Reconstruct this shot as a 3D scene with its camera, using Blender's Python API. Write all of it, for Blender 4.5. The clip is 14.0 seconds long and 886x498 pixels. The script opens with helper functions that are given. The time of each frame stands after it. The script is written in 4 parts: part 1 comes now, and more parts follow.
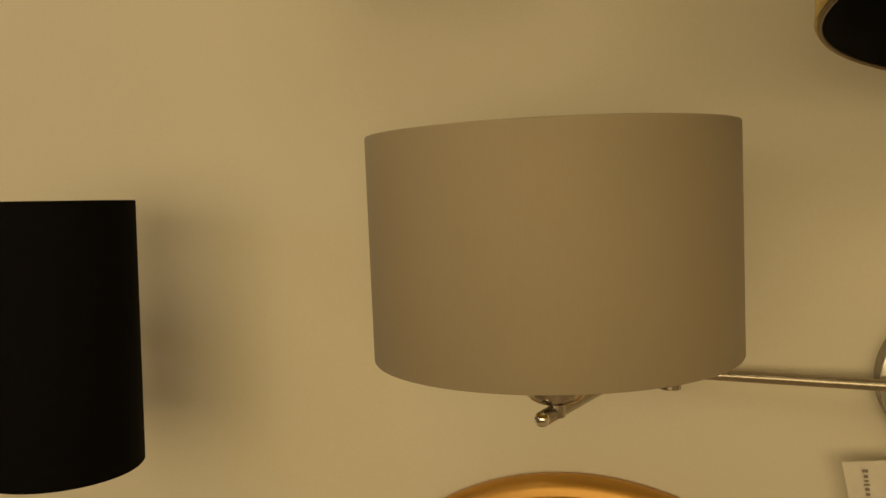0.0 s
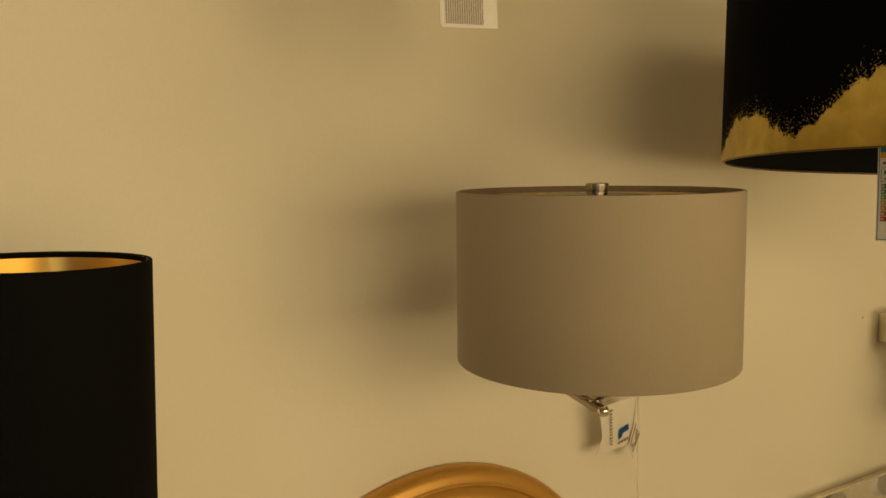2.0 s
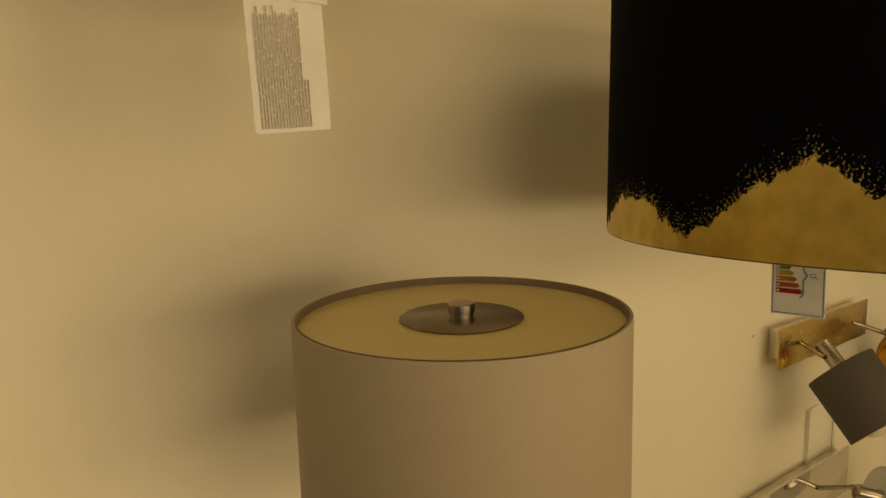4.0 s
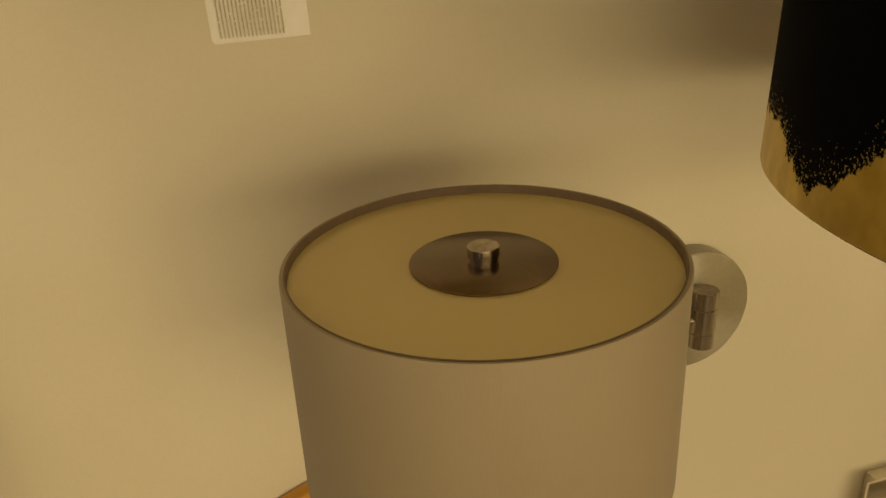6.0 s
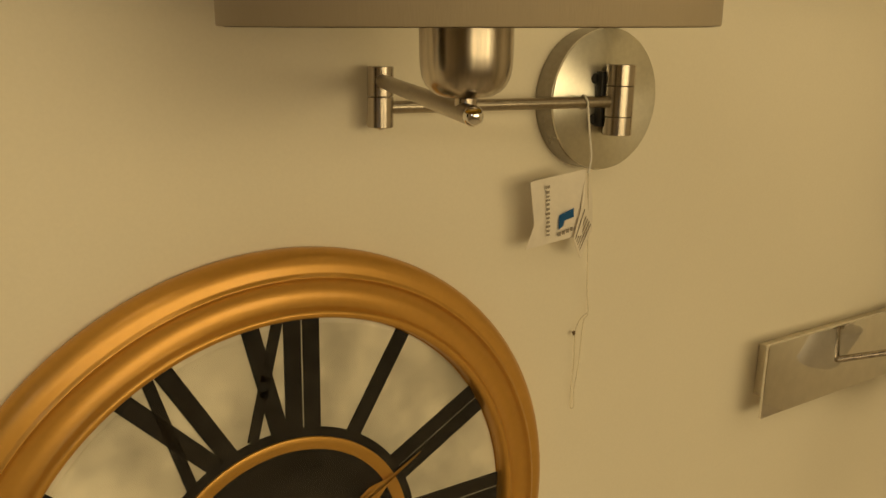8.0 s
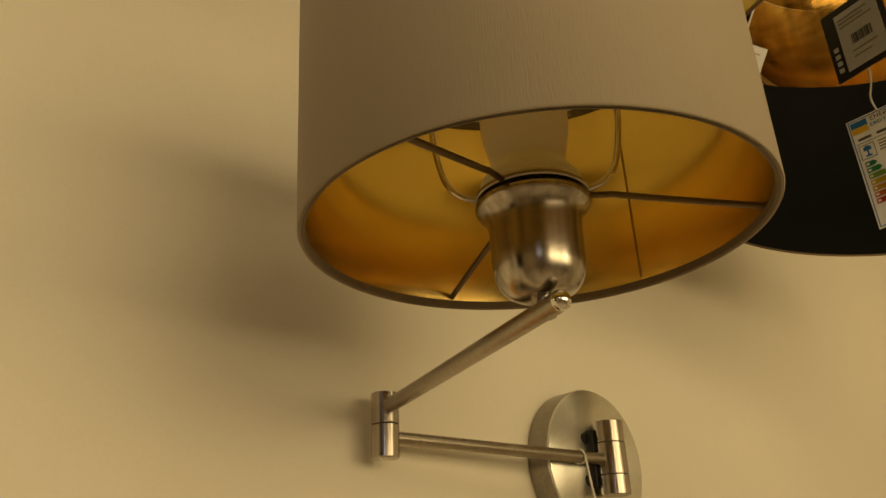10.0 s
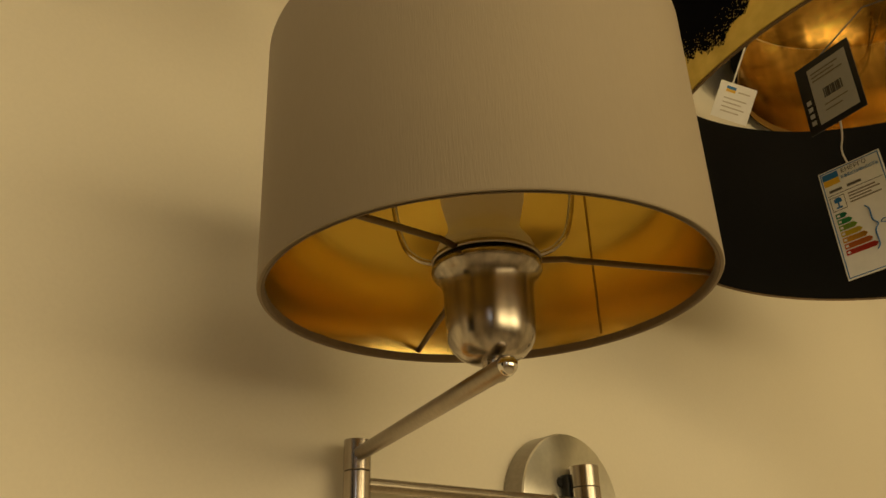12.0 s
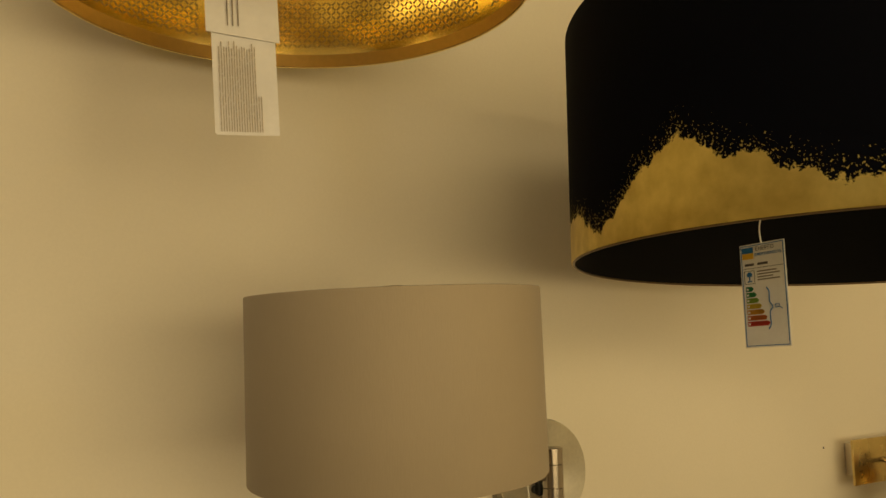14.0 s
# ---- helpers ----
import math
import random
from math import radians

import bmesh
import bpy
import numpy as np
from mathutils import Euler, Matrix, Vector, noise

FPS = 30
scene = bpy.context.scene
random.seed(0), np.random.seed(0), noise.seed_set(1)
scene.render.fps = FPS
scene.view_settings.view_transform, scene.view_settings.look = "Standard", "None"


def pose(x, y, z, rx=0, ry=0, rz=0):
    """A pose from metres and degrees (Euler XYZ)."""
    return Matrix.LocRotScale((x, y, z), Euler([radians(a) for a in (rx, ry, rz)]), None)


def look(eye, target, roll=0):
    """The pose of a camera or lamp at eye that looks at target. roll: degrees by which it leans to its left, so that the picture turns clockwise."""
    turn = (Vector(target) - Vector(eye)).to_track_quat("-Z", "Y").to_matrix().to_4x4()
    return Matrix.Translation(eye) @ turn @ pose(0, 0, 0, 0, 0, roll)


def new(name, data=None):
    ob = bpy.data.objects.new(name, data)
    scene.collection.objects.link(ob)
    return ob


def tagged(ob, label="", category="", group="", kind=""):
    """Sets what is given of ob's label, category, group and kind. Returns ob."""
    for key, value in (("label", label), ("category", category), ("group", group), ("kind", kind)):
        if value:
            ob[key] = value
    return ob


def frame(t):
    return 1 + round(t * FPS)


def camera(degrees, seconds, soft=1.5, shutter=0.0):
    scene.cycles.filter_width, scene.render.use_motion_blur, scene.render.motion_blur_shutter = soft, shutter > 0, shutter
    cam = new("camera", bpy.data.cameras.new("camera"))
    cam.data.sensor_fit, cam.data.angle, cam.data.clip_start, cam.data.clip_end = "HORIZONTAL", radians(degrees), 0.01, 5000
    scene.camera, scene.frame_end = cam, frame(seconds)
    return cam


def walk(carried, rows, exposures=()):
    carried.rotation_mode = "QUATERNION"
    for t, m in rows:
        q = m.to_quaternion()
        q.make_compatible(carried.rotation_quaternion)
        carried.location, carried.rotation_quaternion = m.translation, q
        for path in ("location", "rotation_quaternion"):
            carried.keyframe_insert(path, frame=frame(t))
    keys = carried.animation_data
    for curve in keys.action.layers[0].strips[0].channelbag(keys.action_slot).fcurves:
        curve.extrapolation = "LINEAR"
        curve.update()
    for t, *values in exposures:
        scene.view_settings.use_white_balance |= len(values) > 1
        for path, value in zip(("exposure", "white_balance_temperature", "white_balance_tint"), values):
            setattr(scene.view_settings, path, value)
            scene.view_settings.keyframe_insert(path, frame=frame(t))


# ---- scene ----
# A lamp shop's display wall: z up, the wall is the plane y = 0, the room lies at y < 0.

# ---- camera ----
cam = camera(56.70, 14.0)
PATH = [
    (0.0, look((-0.2068, -0.7282, 1.7531), (-0.3772, -0.1545, 1.7108), -0.71)),
    (0.5, look((-0.3282, -0.7475, 1.7687), (-0.3876, -0.1520, 1.7255), -0.26)),
    (1.0, look((-0.4804, -0.7682, 1.7864), (-0.4047, -0.1746, 1.7426), -0.05)),
    (1.5, look((-0.6225, -0.7496, 1.7901), (-0.4216, -0.1860, 1.7444), 0.16)),
    (2.0, look((-0.7615, -0.6931, 1.7943), (-0.4228, -0.2003, 1.7453), 0.41)),
    (2.5, look((-0.8189, -0.6638, 1.8034), (-0.3938, -0.2433, 1.7536), 0.37)),
    (2.7, look((-0.8234, -0.6546, 1.8107), (-0.3833, -0.2499, 1.7601), 0.16)),
    (4.8, look((-0.5284, -0.6018, 1.9520), (-0.2528, -0.0930, 1.7935), -1.13)),
    (5.0, look((-0.5123, -0.5985, 1.9550), (-0.2768, -0.0809, 1.7638), -1.12)),
    (5.5, look((-0.4676, -0.6030, 1.9778), (-0.2779, -0.0877, 1.7360), -1.22)),
    (6.0, look((-0.4357, -0.6122, 1.9746), (-0.2702, -0.0880, 1.7340), -1.39)),
    (6.5, look((-0.4443, -0.6169, 1.9341), (-0.2892, -0.0889, 1.6951), -1.68)),
    (7.0, look((-0.4703, -0.6163, 1.8545), (-0.2994, -0.0938, 1.6143), -0.34)),
    (7.2, look((-0.4777, -0.6079, 1.8128), (-0.2706, -0.0980, 1.5738), -0.31)),
    (9.3, look((-0.5567, -0.4625, 1.4923), (-0.1645, -0.0258, 1.6163), -1.84)),
    (9.5, look((-0.5591, -0.4592, 1.4916), (-0.1714, -0.0305, 1.6523), -2.04)),
    (10.0, look((-0.5591, -0.4518, 1.4867), (-0.1881, -0.0498, 1.7331), -2.52)),
    (10.2, look((-0.5584, -0.4498, 1.4846), (-0.1952, -0.0539, 1.7517), -2.10)),
    (10.5, look((-0.5583, -0.4537, 1.4774), (-0.1962, -0.0595, 1.7485), -2.16)),
    (11.0, look((-0.5546, -0.4580, 1.4743), (-0.1925, -0.0610, 1.7413), -2.00)),
    (11.5, look((-0.5527, -0.4672, 1.4786), (-0.1913, -0.0675, 1.7424), -1.85)),
    (12.0, look((-0.5528, -0.4875, 1.4981), (-0.1929, -0.0843, 1.7587), -1.64)),
    (12.5, look((-0.5500, -0.5399, 1.5420), (-0.2191, -0.1093, 1.7971), -1.15)),
    (13.0, look((-0.5508, -0.6106, 1.6089), (-0.2173, -0.1436, 1.7843), -0.84)),
    (13.5, look((-0.5554, -0.7147, 1.6888), (-0.2216, -0.2240, 1.7771), -1.10)),
    (13.8, look((-0.5617, -0.7639, 1.7270), (-0.2419, -0.2608, 1.7948), -1.28)),
    (14.0, look((-0.5763, -0.7865, 1.7513), (-0.2736, -0.2728, 1.8180), -1.24)),
]
walk(cam, PATH, exposures=[(0.0, -0.17), (2.5, 0.12), (4.8, 0.03), (7.2, 0.0), (9.3, 0.12), (12.0, 0.10), (14.0, 0.06)])

# ---- light: unseen area lamps in place of lit shop displays and ceiling lamps ----
world = bpy.data.worlds.new("world")
scene.world = world
world.use_nodes = True
world.node_tree.nodes["Background"].inputs[0].default_value = (0.9, 0.75, 0.55, 1)
world.node_tree.nodes["Background"].inputs[1].default_value = 0.02


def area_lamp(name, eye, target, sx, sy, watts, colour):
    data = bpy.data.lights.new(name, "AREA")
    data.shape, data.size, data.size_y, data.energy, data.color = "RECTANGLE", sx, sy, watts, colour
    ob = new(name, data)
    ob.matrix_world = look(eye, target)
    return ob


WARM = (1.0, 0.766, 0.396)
# Added frontal panels, never in view, placed and sized to soften the wall shadows.
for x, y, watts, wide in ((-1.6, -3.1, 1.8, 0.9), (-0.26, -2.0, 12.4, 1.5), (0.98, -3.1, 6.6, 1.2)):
    area_lamp("unseen_front_light", (x, y, 1.79), (0.5 * x, 0, 1.55), wide, 0.75, watts, WARM)
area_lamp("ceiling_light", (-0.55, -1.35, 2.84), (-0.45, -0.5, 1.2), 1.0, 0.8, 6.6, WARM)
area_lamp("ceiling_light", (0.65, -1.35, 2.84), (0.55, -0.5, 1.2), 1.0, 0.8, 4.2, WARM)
# Added cool lamps beyond the left edge, for the paler wall there.
area_lamp("unseen_cool_light", (-1.45, -1.35, 1.95), (-0.75, 0, 1.75), 0.3, 0.3, 0.6, (0.85, 0.92, 1.0))
area_lamp("unseen_cool_light", (-1.55, -0.5, 2.25), (-1.1, 0, 1.95), 0.15, 0.15, 0.22, (0.75, 0.88, 1.0))


# ---- materials ----
def mat(name, colour, rough=0.6, metal=0.0, grain=0.0, grain_scale=200.0, stretch=(1, 1, 1), stain=0.0, stain_scale=6.0,
        bump=0.0, coat=0.0, coords="Object", sheen=0.0, gloss=0.5):
    m = bpy.data.materials.new(name)
    m.use_nodes = True
    n, l = m.node_tree.nodes, m.node_tree.links
    b = n["Principled BSDF"]
    b.inputs["Base Color"].default_value = (*colour, 1)
    b.inputs["Roughness"].default_value = rough
    b.inputs["Metallic"].default_value = metal
    b.inputs["Coat Weight"].default_value = coat
    b.inputs["Sheen Weight"].default_value = sheen
    b.inputs["Specular IOR Level"].default_value = gloss
    tc = n.new("ShaderNodeTexCoord")
    mp = n.new("ShaderNodeMapping")
    mp.inputs["Scale"].default_value = stretch
    l.new(tc.outputs[coords], mp.inputs[0])
    fine = n.new("ShaderNodeTexNoise")
    fine.inputs["Scale"].default_value = grain_scale
    fine.inputs["Detail"].default_value = 3
    l.new(mp.outputs[0], fine.inputs["Vector"])
    wide = n.new("ShaderNodeTexNoise")
    wide.inputs["Scale"].default_value = stain_scale
    wide.inputs["Detail"].default_value = 4
    l.new(tc.outputs[coords], wide.inputs["Vector"])
    last = None
    for tex, amount in ((fine, grain), (wide, stain)):
        if amount:
            r = n.new("ShaderNodeMapRange")
            r.inputs[1].default_value, r.inputs[2].default_value = 0.3, 0.7
            r.inputs[3].default_value, r.inputs[4].default_value = 1 - amount, 1 + amount
            l.new(tex.outputs[0], r.inputs[0])
            v = n.new("ShaderNodeVectorMath")
            v.operation = "SCALE"
            if last is None:
                v.inputs[0].default_value = colour
            else:
                l.new(last, v.inputs[0])
            l.new(r.outputs[0], v.inputs["Scale"])
            last = v.outputs[0]
    if last is not None:
        l.new(last, b.inputs["Base Color"])
    if stain:
        r = n.new("ShaderNodeMapRange")
        r.inputs[1].default_value, r.inputs[2].default_value = 0.3, 0.7
        r.inputs[3].default_value, r.inputs[4].default_value = rough * (1 - 0.6 * stain), min(1, rough * (1 + 0.9 * stain))
        l.new(wide.outputs[0], r.inputs[0])
        l.new(r.outputs[0], b.inputs["Roughness"])
    if bump:
        bp = n.new("ShaderNodeBump")
        bp.inputs["Strength"].default_value = bump
        bp.inputs["Distance"].default_value = 0.0006
        l.new(fine.outputs[0], bp.inputs["Height"])
        l.new(bp.outputs[0], b.inputs["Normal"])
    return m


PAINT = mat("cream_wall_paint", (0.80, 0.74, 0.60), 0.75, grain=0.012, grain_scale=350, stain=0.025, stain_scale=3, bump=0.12)
# Unseen far walls, ceiling and floor: tones set to steer bounced light.
FAR_PAINT = mat("unseen_wall_tan", (0.58, 0.51, 0.40), 0.7, grain=0.03, stain=0.06, stain_scale=2, bump=0.1)
CEILING = mat("unseen_ceiling_white", (0.74, 0.71, 0.65), 0.85, grain=0.02, stain=0.02, bump=0.1)
TILE = mat("grey_floor_tile", (0.60, 0.54, 0.46), 0.35, grain=0.05, grain_scale=60, stain=0.1, stain_scale=2)
TAUPE = mat("taupe_shade_fabric", (0.33, 0.268, 0.181), 0.7, grain=0.02, grain_scale=260, stretch=(6, 6, 0.5), stain=0.03,
            stain_scale=14, bump=0.18, sheen=0.1)
TRIM = mat("taupe_edge_tape", (0.17, 0.122, 0.078), 0.7, grain=0.08, grain_scale=300, bump=0.2)
GOLD_FOIL = mat("gold_foil_lining", (0.97, 0.74, 0.25), 0.19, 0.95, grain=0.02, grain_scale=120, stain=0.05, stain_scale=12)
ORANGE_FOIL = mat("orange_gold_foil", (0.85, 0.50, 0.11), 0.3, 0.95, grain=0.03, grain_scale=120, stain=0.06, stain_scale=12)
GOLD_DARK = mat("dull_gold_edge", (0.42, 0.26, 0.07), 0.45, 0.8, grain=0.05, stain=0.1)
# Broad vertical streaks in the colour stand for reflections on the brushed metal.
NICKEL = mat("brushed_nickel_with_reflections", (0.46, 0.41, 0.35), 0.22, 1.0, grain=0.28, grain_scale=45, stretch=(5, 5, 0.06), stain=0.05,
             stain_scale=30, bump=0.03)
NICKEL_ARM = mat("satin_nickel_rod", (0.40, 0.35, 0.28), 0.30, 1.0, grain=0.08, grain_scale=300, stain=0.08, stain_scale=30, bump=0.05)
# Nickel darkened to stand for the dim reflections along the wall plate's edge.
NICKEL_EDGE_SHADE = mat("nickel_edge_shade", (0.29, 0.265, 0.23), 0.28, 1.0, grain=0.08, grain_scale=260, stain=0.1, stain_scale=20)
NICKEL_FLAT = mat("satin_nickel", (0.82, 0.77, 0.67), 0.48, 1.0, grain=0.05, grain_scale=240, stretch=(0.3, 1, 6), stain=0.08,
                  stain_scale=18, bump=0.1)
BRONZE = mat("dark_bronze_disc", (0.20, 0.15, 0.105), 0.24, 1.0, grain=0.06, grain_scale=200, stretch=(4, 0.4, 1), stain=0.08, stain_scale=30)
CHROME = mat("chrome", (0.82, 0.80, 0.77), 0.08, 1.0, stain=0.04, stain_scale=60)
WIRE = mat("dark_bronze_wire", (0.16, 0.11, 0.06), 0.4, 0.85, grain=0.1, grain_scale=400)
BLACK_METAL = mat("black_metal", (0.012, 0.011, 0.01), 0.5, 0.0, grain=0.1)
BLACK_CLOTH = mat("black_velvet_fabric", (0.004, 0.0035, 0.0035), 0.9, grain=0.2, grain_scale=300, stretch=(6, 6, 0.6), stain=0.1, bump=0.2, gloss=0.08)
BLACK_LINING = mat("black_satin_lining", (0.0035, 0.0032, 0.0031), 0.65, grain=0.12, stain=0.1, stain_scale=9, gloss=0.09)
WHITE_PLASTIC = mat("white_lamp_plastic", (0.80, 0.76, 0.64), 0.28, grain=0.01, stain=0.03)
PAPER = mat("white_card", (0.88, 0.86, 0.82), 0.65, grain=0.02, stain=0.03, stain_scale=40)
CARD = mat("cream_card", (0.78, 0.72, 0.62), 0.6, grain=0.02, stain=0.05, stain_scale=40)
PAPER_GREY = mat("grey_sticker_paper", (0.55, 0.54, 0.52), 0.55, grain=0.03)
INK = mat("grey_ink", (0.10, 0.09, 0.08), 0.6, grain=0.1)
INK_PALE = mat("pale_print_ink", (0.50, 0.43, 0.34), 0.6, grain=0.25, grain_scale=900)
INK_SOFT = mat("faded_ink", (0.27, 0.23, 0.18), 0.6, grain=0.2, grain_scale=900)
BLUE = mat("blue_ink", (0.02, 0.16, 0.42), 0.5, grain=0.04)
YELLOW = mat("yellow_ink", (0.75, 0.45, 0.03), 0.5, grain=0.04)
THREAD = mat("white_cotton_thread", (0.75, 0.72, 0.65), 0.8, grain=0.1, grain_scale=1500)
CLOCK_GOLD = mat("bronze_gold_clock_paint", (0.56, 0.295, 0.055), 0.36, 0.5, grain=0.03, grain_scale=150, stain=0.04, stain_scale=9, coat=0.12)
CLOCK_BLACK = mat("black_clock_print", (0.018, 0.016, 0.014), 0.55, grain=0.5, grain_scale=70, stain=0.6, stain_scale=24, gloss=0.15)
CLOCK_FACE = mat("mottled_ivory_dial", (0.66, 0.61, 0.50), 0.4, grain=0.10, grain_scale=45, stain=0.36, stain_scale=17)
GREY_SHADE = mat("dark_grey_shade_fabric", (0.075, 0.062, 0.052), 0.75, grain=0.1, grain_scale=250, stretch=(5, 5, 0.6), bump=0.2)
WHITE_SHADE = mat("white_shade_fabric", (0.72, 0.70, 0.68), 0.7, grain=0.04, grain_scale=250, bump=0.15)
BROWN_SHADE = mat("brown_shade_fabric", (0.12, 0.085, 0.06), 0.75, grain=0.1, grain_scale=250, bump=0.2)
BRASS = mat("antique_brass", (0.60, 0.46, 0.19), 0.27, 1.0, grain=0.04, grain_scale=160, stain=0.1, stain_scale=14)
PERFORATED = mat("bright_gold_sheet", (0.98, 0.82, 0.36), 0.15, 1.0, grain=0.03, grain_scale=120, stain=0.04, stain_scale=8)
# Brown of the solid bars stands for the dimness seen through each slot.
SLOT_DARK = mat("pierced_slot_dark", (0.30, 0.20, 0.06), 0.6, 0.0, grain=0.05)
# Smooth gold foil; its reflections are put into the colour as upright streaks.
GOLD_REFLECTIONS = mat("gold_foil_painted_reflections", (0.90, 0.68, 0.30), 0.16, 1.0, grain=0.25, grain_scale=12, stretch=(4, 4, 0.3), stain=0.2, stain_scale=9, bump=0.35)
AMBER_GLASS = mat("amber_glass_plate", (0.50, 0.40, 0.24), 0.15, 0.2, grain=0.2, grain_scale=80, stain=0.2, stain_scale=30)
CRYSTAL = mat("amber_crystal", (0.25, 0.19, 0.09), 0.12, 0.3, grain=0.3, grain_scale=90, stain=0.3, stain_scale=40)


def brushed(m, amount):
    """Turned metal: the grain runs round the axis, so that highlights draw out along it."""
    n, l = m.node_tree.nodes, m.node_tree.links
    b = n["Principled BSDF"]
    tg = n.new("ShaderNodeTangent")
    tg.direction_type, tg.axis = "RADIAL", "Z"
    b.inputs["Anisotropic"].default_value = amount
    b.inputs["Anisotropic Rotation"].default_value = 0.25
    l.new(tg.outputs[0], b.inputs["Tangent"])
    return m


def clear(name, tint, rough, amount, milk=0.0, shine=0.05):
    """A thin clear or frosted sheet: part of the light goes straight on, part is scattered."""
    m = bpy.data.materials.new(name)
    m.use_nodes = True
    n, l = m.node_tree.nodes, m.node_tree.links
    n.remove(n["Principled BSDF"])
    out = n["Material Output"]
    tr, tl, gl = n.new("ShaderNodeBsdfTransparent"), n.new("ShaderNodeBsdfTranslucent"), n.new("ShaderNodeBsdfGlossy")
    tr.inputs[0].default_value = (*tint, 1)
    tl.inputs[0].default_value = (*tint, 1)
    gl.inputs["Roughness"].default_value = rough
    a, b = n.new("ShaderNodeMixShader"), n.new("ShaderNodeMixShader")
    a.inputs[0].default_value = amount
    l.new(tl.outputs[0], a.inputs[1])
    l.new(tr.outputs[0], a.inputs[2])
    b.inputs[0].default_value = shine
    df, c = n.new("ShaderNodeBsdfDiffuse"), n.new("ShaderNodeMixShader")
    df.inputs[0].default_value = (*tint, 1)
    c.inputs[0].default_value = milk
    l.new(a.outputs[0], c.inputs[1])
    l.new(df.outputs[0], c.inputs[2])
    l.new(c.outputs[0], b.inputs[1])
    l.new(gl.outputs[0], b.inputs[2])
    l.new(b.outputs[0], out.inputs[0])
    return m


brushed(NICKEL, 0.6)
TURNED_PLATE = brushed(mat("turned_nickel_plate", (0.72, 0.70, 0.62), 0.34, 1.0, grain=0.04, grain_scale=240, stain=0.05, stain_scale=18, bump=0.03), 0.75)
POLISHED = mat("polished_nickel_wire", (0.62, 0.56, 0.48), 0.12, 1.0, grain=0.05, stain=0.05, stain_scale=50)
FROSTED = clear("frosted_diffuser", (0.97, 0.91, 0.62), 0.14, 0.2, 0.22, 0.10)
CLEAR_GLASS = clear("clear_glass", (0.97, 0.97, 0.95), 0.03, 1.0, 0.0, 0.018)
BULB_GLASS = clear("bulb_glass", (0.93, 0.90, 0.84), 0.04, 0.85, 0.06, 0.16)
CLEAR_PLASTIC = clear("clear_plastic", (0.96, 0.94, 0.9), 0.15, 0.8)


def leaf_material():
    """Black cloth with a torn band of gold leaf along the lower edge; UV: turn (0 to 1) and metres above the edge."""
    m = mat("black_cloth_with_gold_leaf", (0.004, 0.004, 0.005), 0.8, gloss=0.05)
    n, l = m.node_tree.nodes, m.node_tree.links
    b = n["Principled BSDF"]
    uv = n.new("ShaderNodeUVMap")
    sep = n.new("ShaderNodeSeparateXYZ")
    l.new(uv.outputs[0], sep.inputs[0])
    curve = n.new("ShaderNodeFloatCurve")
    pts = curve.mapping.curves[0].points
    # turn in degrees, height of the leaf in millimetres
    edge = [(0, 30), (40, 22), (75, 44), (110, 26), (132, 6), (138, 20), (143, 32), (149, 36), (155, 33), (160, 20), (164, 13), (171, 25), (176, 48), (181, 57),
            (184, 68), (189, 56), (193, 42), (198, 42), (200, 30), (204, 26), (208, 18), (213, 20), (240, 54), (270, 26), (300, 58), (330, 36), (360, 30)]
    pts[0].location, pts[1].location = (0, edge[0][1] / 100), (1, edge[-1][1] / 100)
    for a, h in edge[1:-1]:
        pts.new(a / 360, h / 100)
    for p in pts:
        p.handle_type = "VECTOR"
    curve.mapping.update()
    l.new(sep.outputs[0], curve.inputs["Value"])
    pos = n.new("ShaderNodeTexCoord")

    # strokes drawn upwards: turn in metres, height squeezed
    streak = n.new("ShaderNodeMapping")
    streak.inputs["Scale"].default_value = (1.66, 0.42, 1)
    streak.inputs["Rotation"].default_value = (0, 0, 0.18)
    l.new(uv.outputs[0], streak.inputs[0])

    def noise_tex(scale, detail, drawn=False):
        t = n.new("ShaderNodeTexNoise")
        t.inputs["Scale"].default_value, t.inputs["Detail"].default_value = scale, detail
        l.new(streak.outputs[0] if drawn else pos.outputs["Object"], t.inputs["Vector"])
        return t

    def math(op, a, bb):
        k = n.new("ShaderNodeMath")
        k.operation = op
        for i, q in enumerate((a, bb)):
            if isinstance(q, (int, float)):
                k.inputs[i].default_value = q
            else:
                l.new(q, k.inputs[i])
        return k.outputs[0]

    torn = noise_tex(110, 8, True)
    crumbs = noise_tex(430, 4)
    specks = noise_tex(560, 3)
    ragged = math("ADD", math("MULTIPLY", math("SUBTRACT", torn.outputs[0], 0.5), 0.022), math("MULTIPLY", math("SUBTRACT", crumbs.outputs[0], 0.5), 0.009))
    limit = math("ADD", math("MULTIPLY", curve.outputs[0], 0.1), ragged)
    above = math("SUBTRACT", sep.outputs[1], limit)
    solid = math("MINIMUM", 1.0, math("MAXIMUM", 0.0, math("DIVIDE", math("SUBTRACT", 0.0004, above), 0.0014)))
    near = math("LESS_THAN", above, 0.026)
    # loose flakes just over the torn edge thin out upwards
    thin = math("ADD", 0.565, math("MULTIPLY", above, 7.0))
    flakes = math("MULTIPLY", 0.6, math("MULTIPLY", near, math("GREATER_THAN", specks.outputs[0], thin)))
    mask = math("MAXIMUM", solid, flakes)
    grain = noise_tex(60, 9)
    ramp = n.new("ShaderNodeValToRGB")
    ramp.color_ramp.elements[0].position, ramp.color_ramp.elements[1].position = 0.3, 0.72
    ramp.color_ramp.elements[0].color, ramp.color_ramp.elements[1].color = (0.54, 0.40, 0.10, 1), (0.74, 0.58, 0.17, 1)
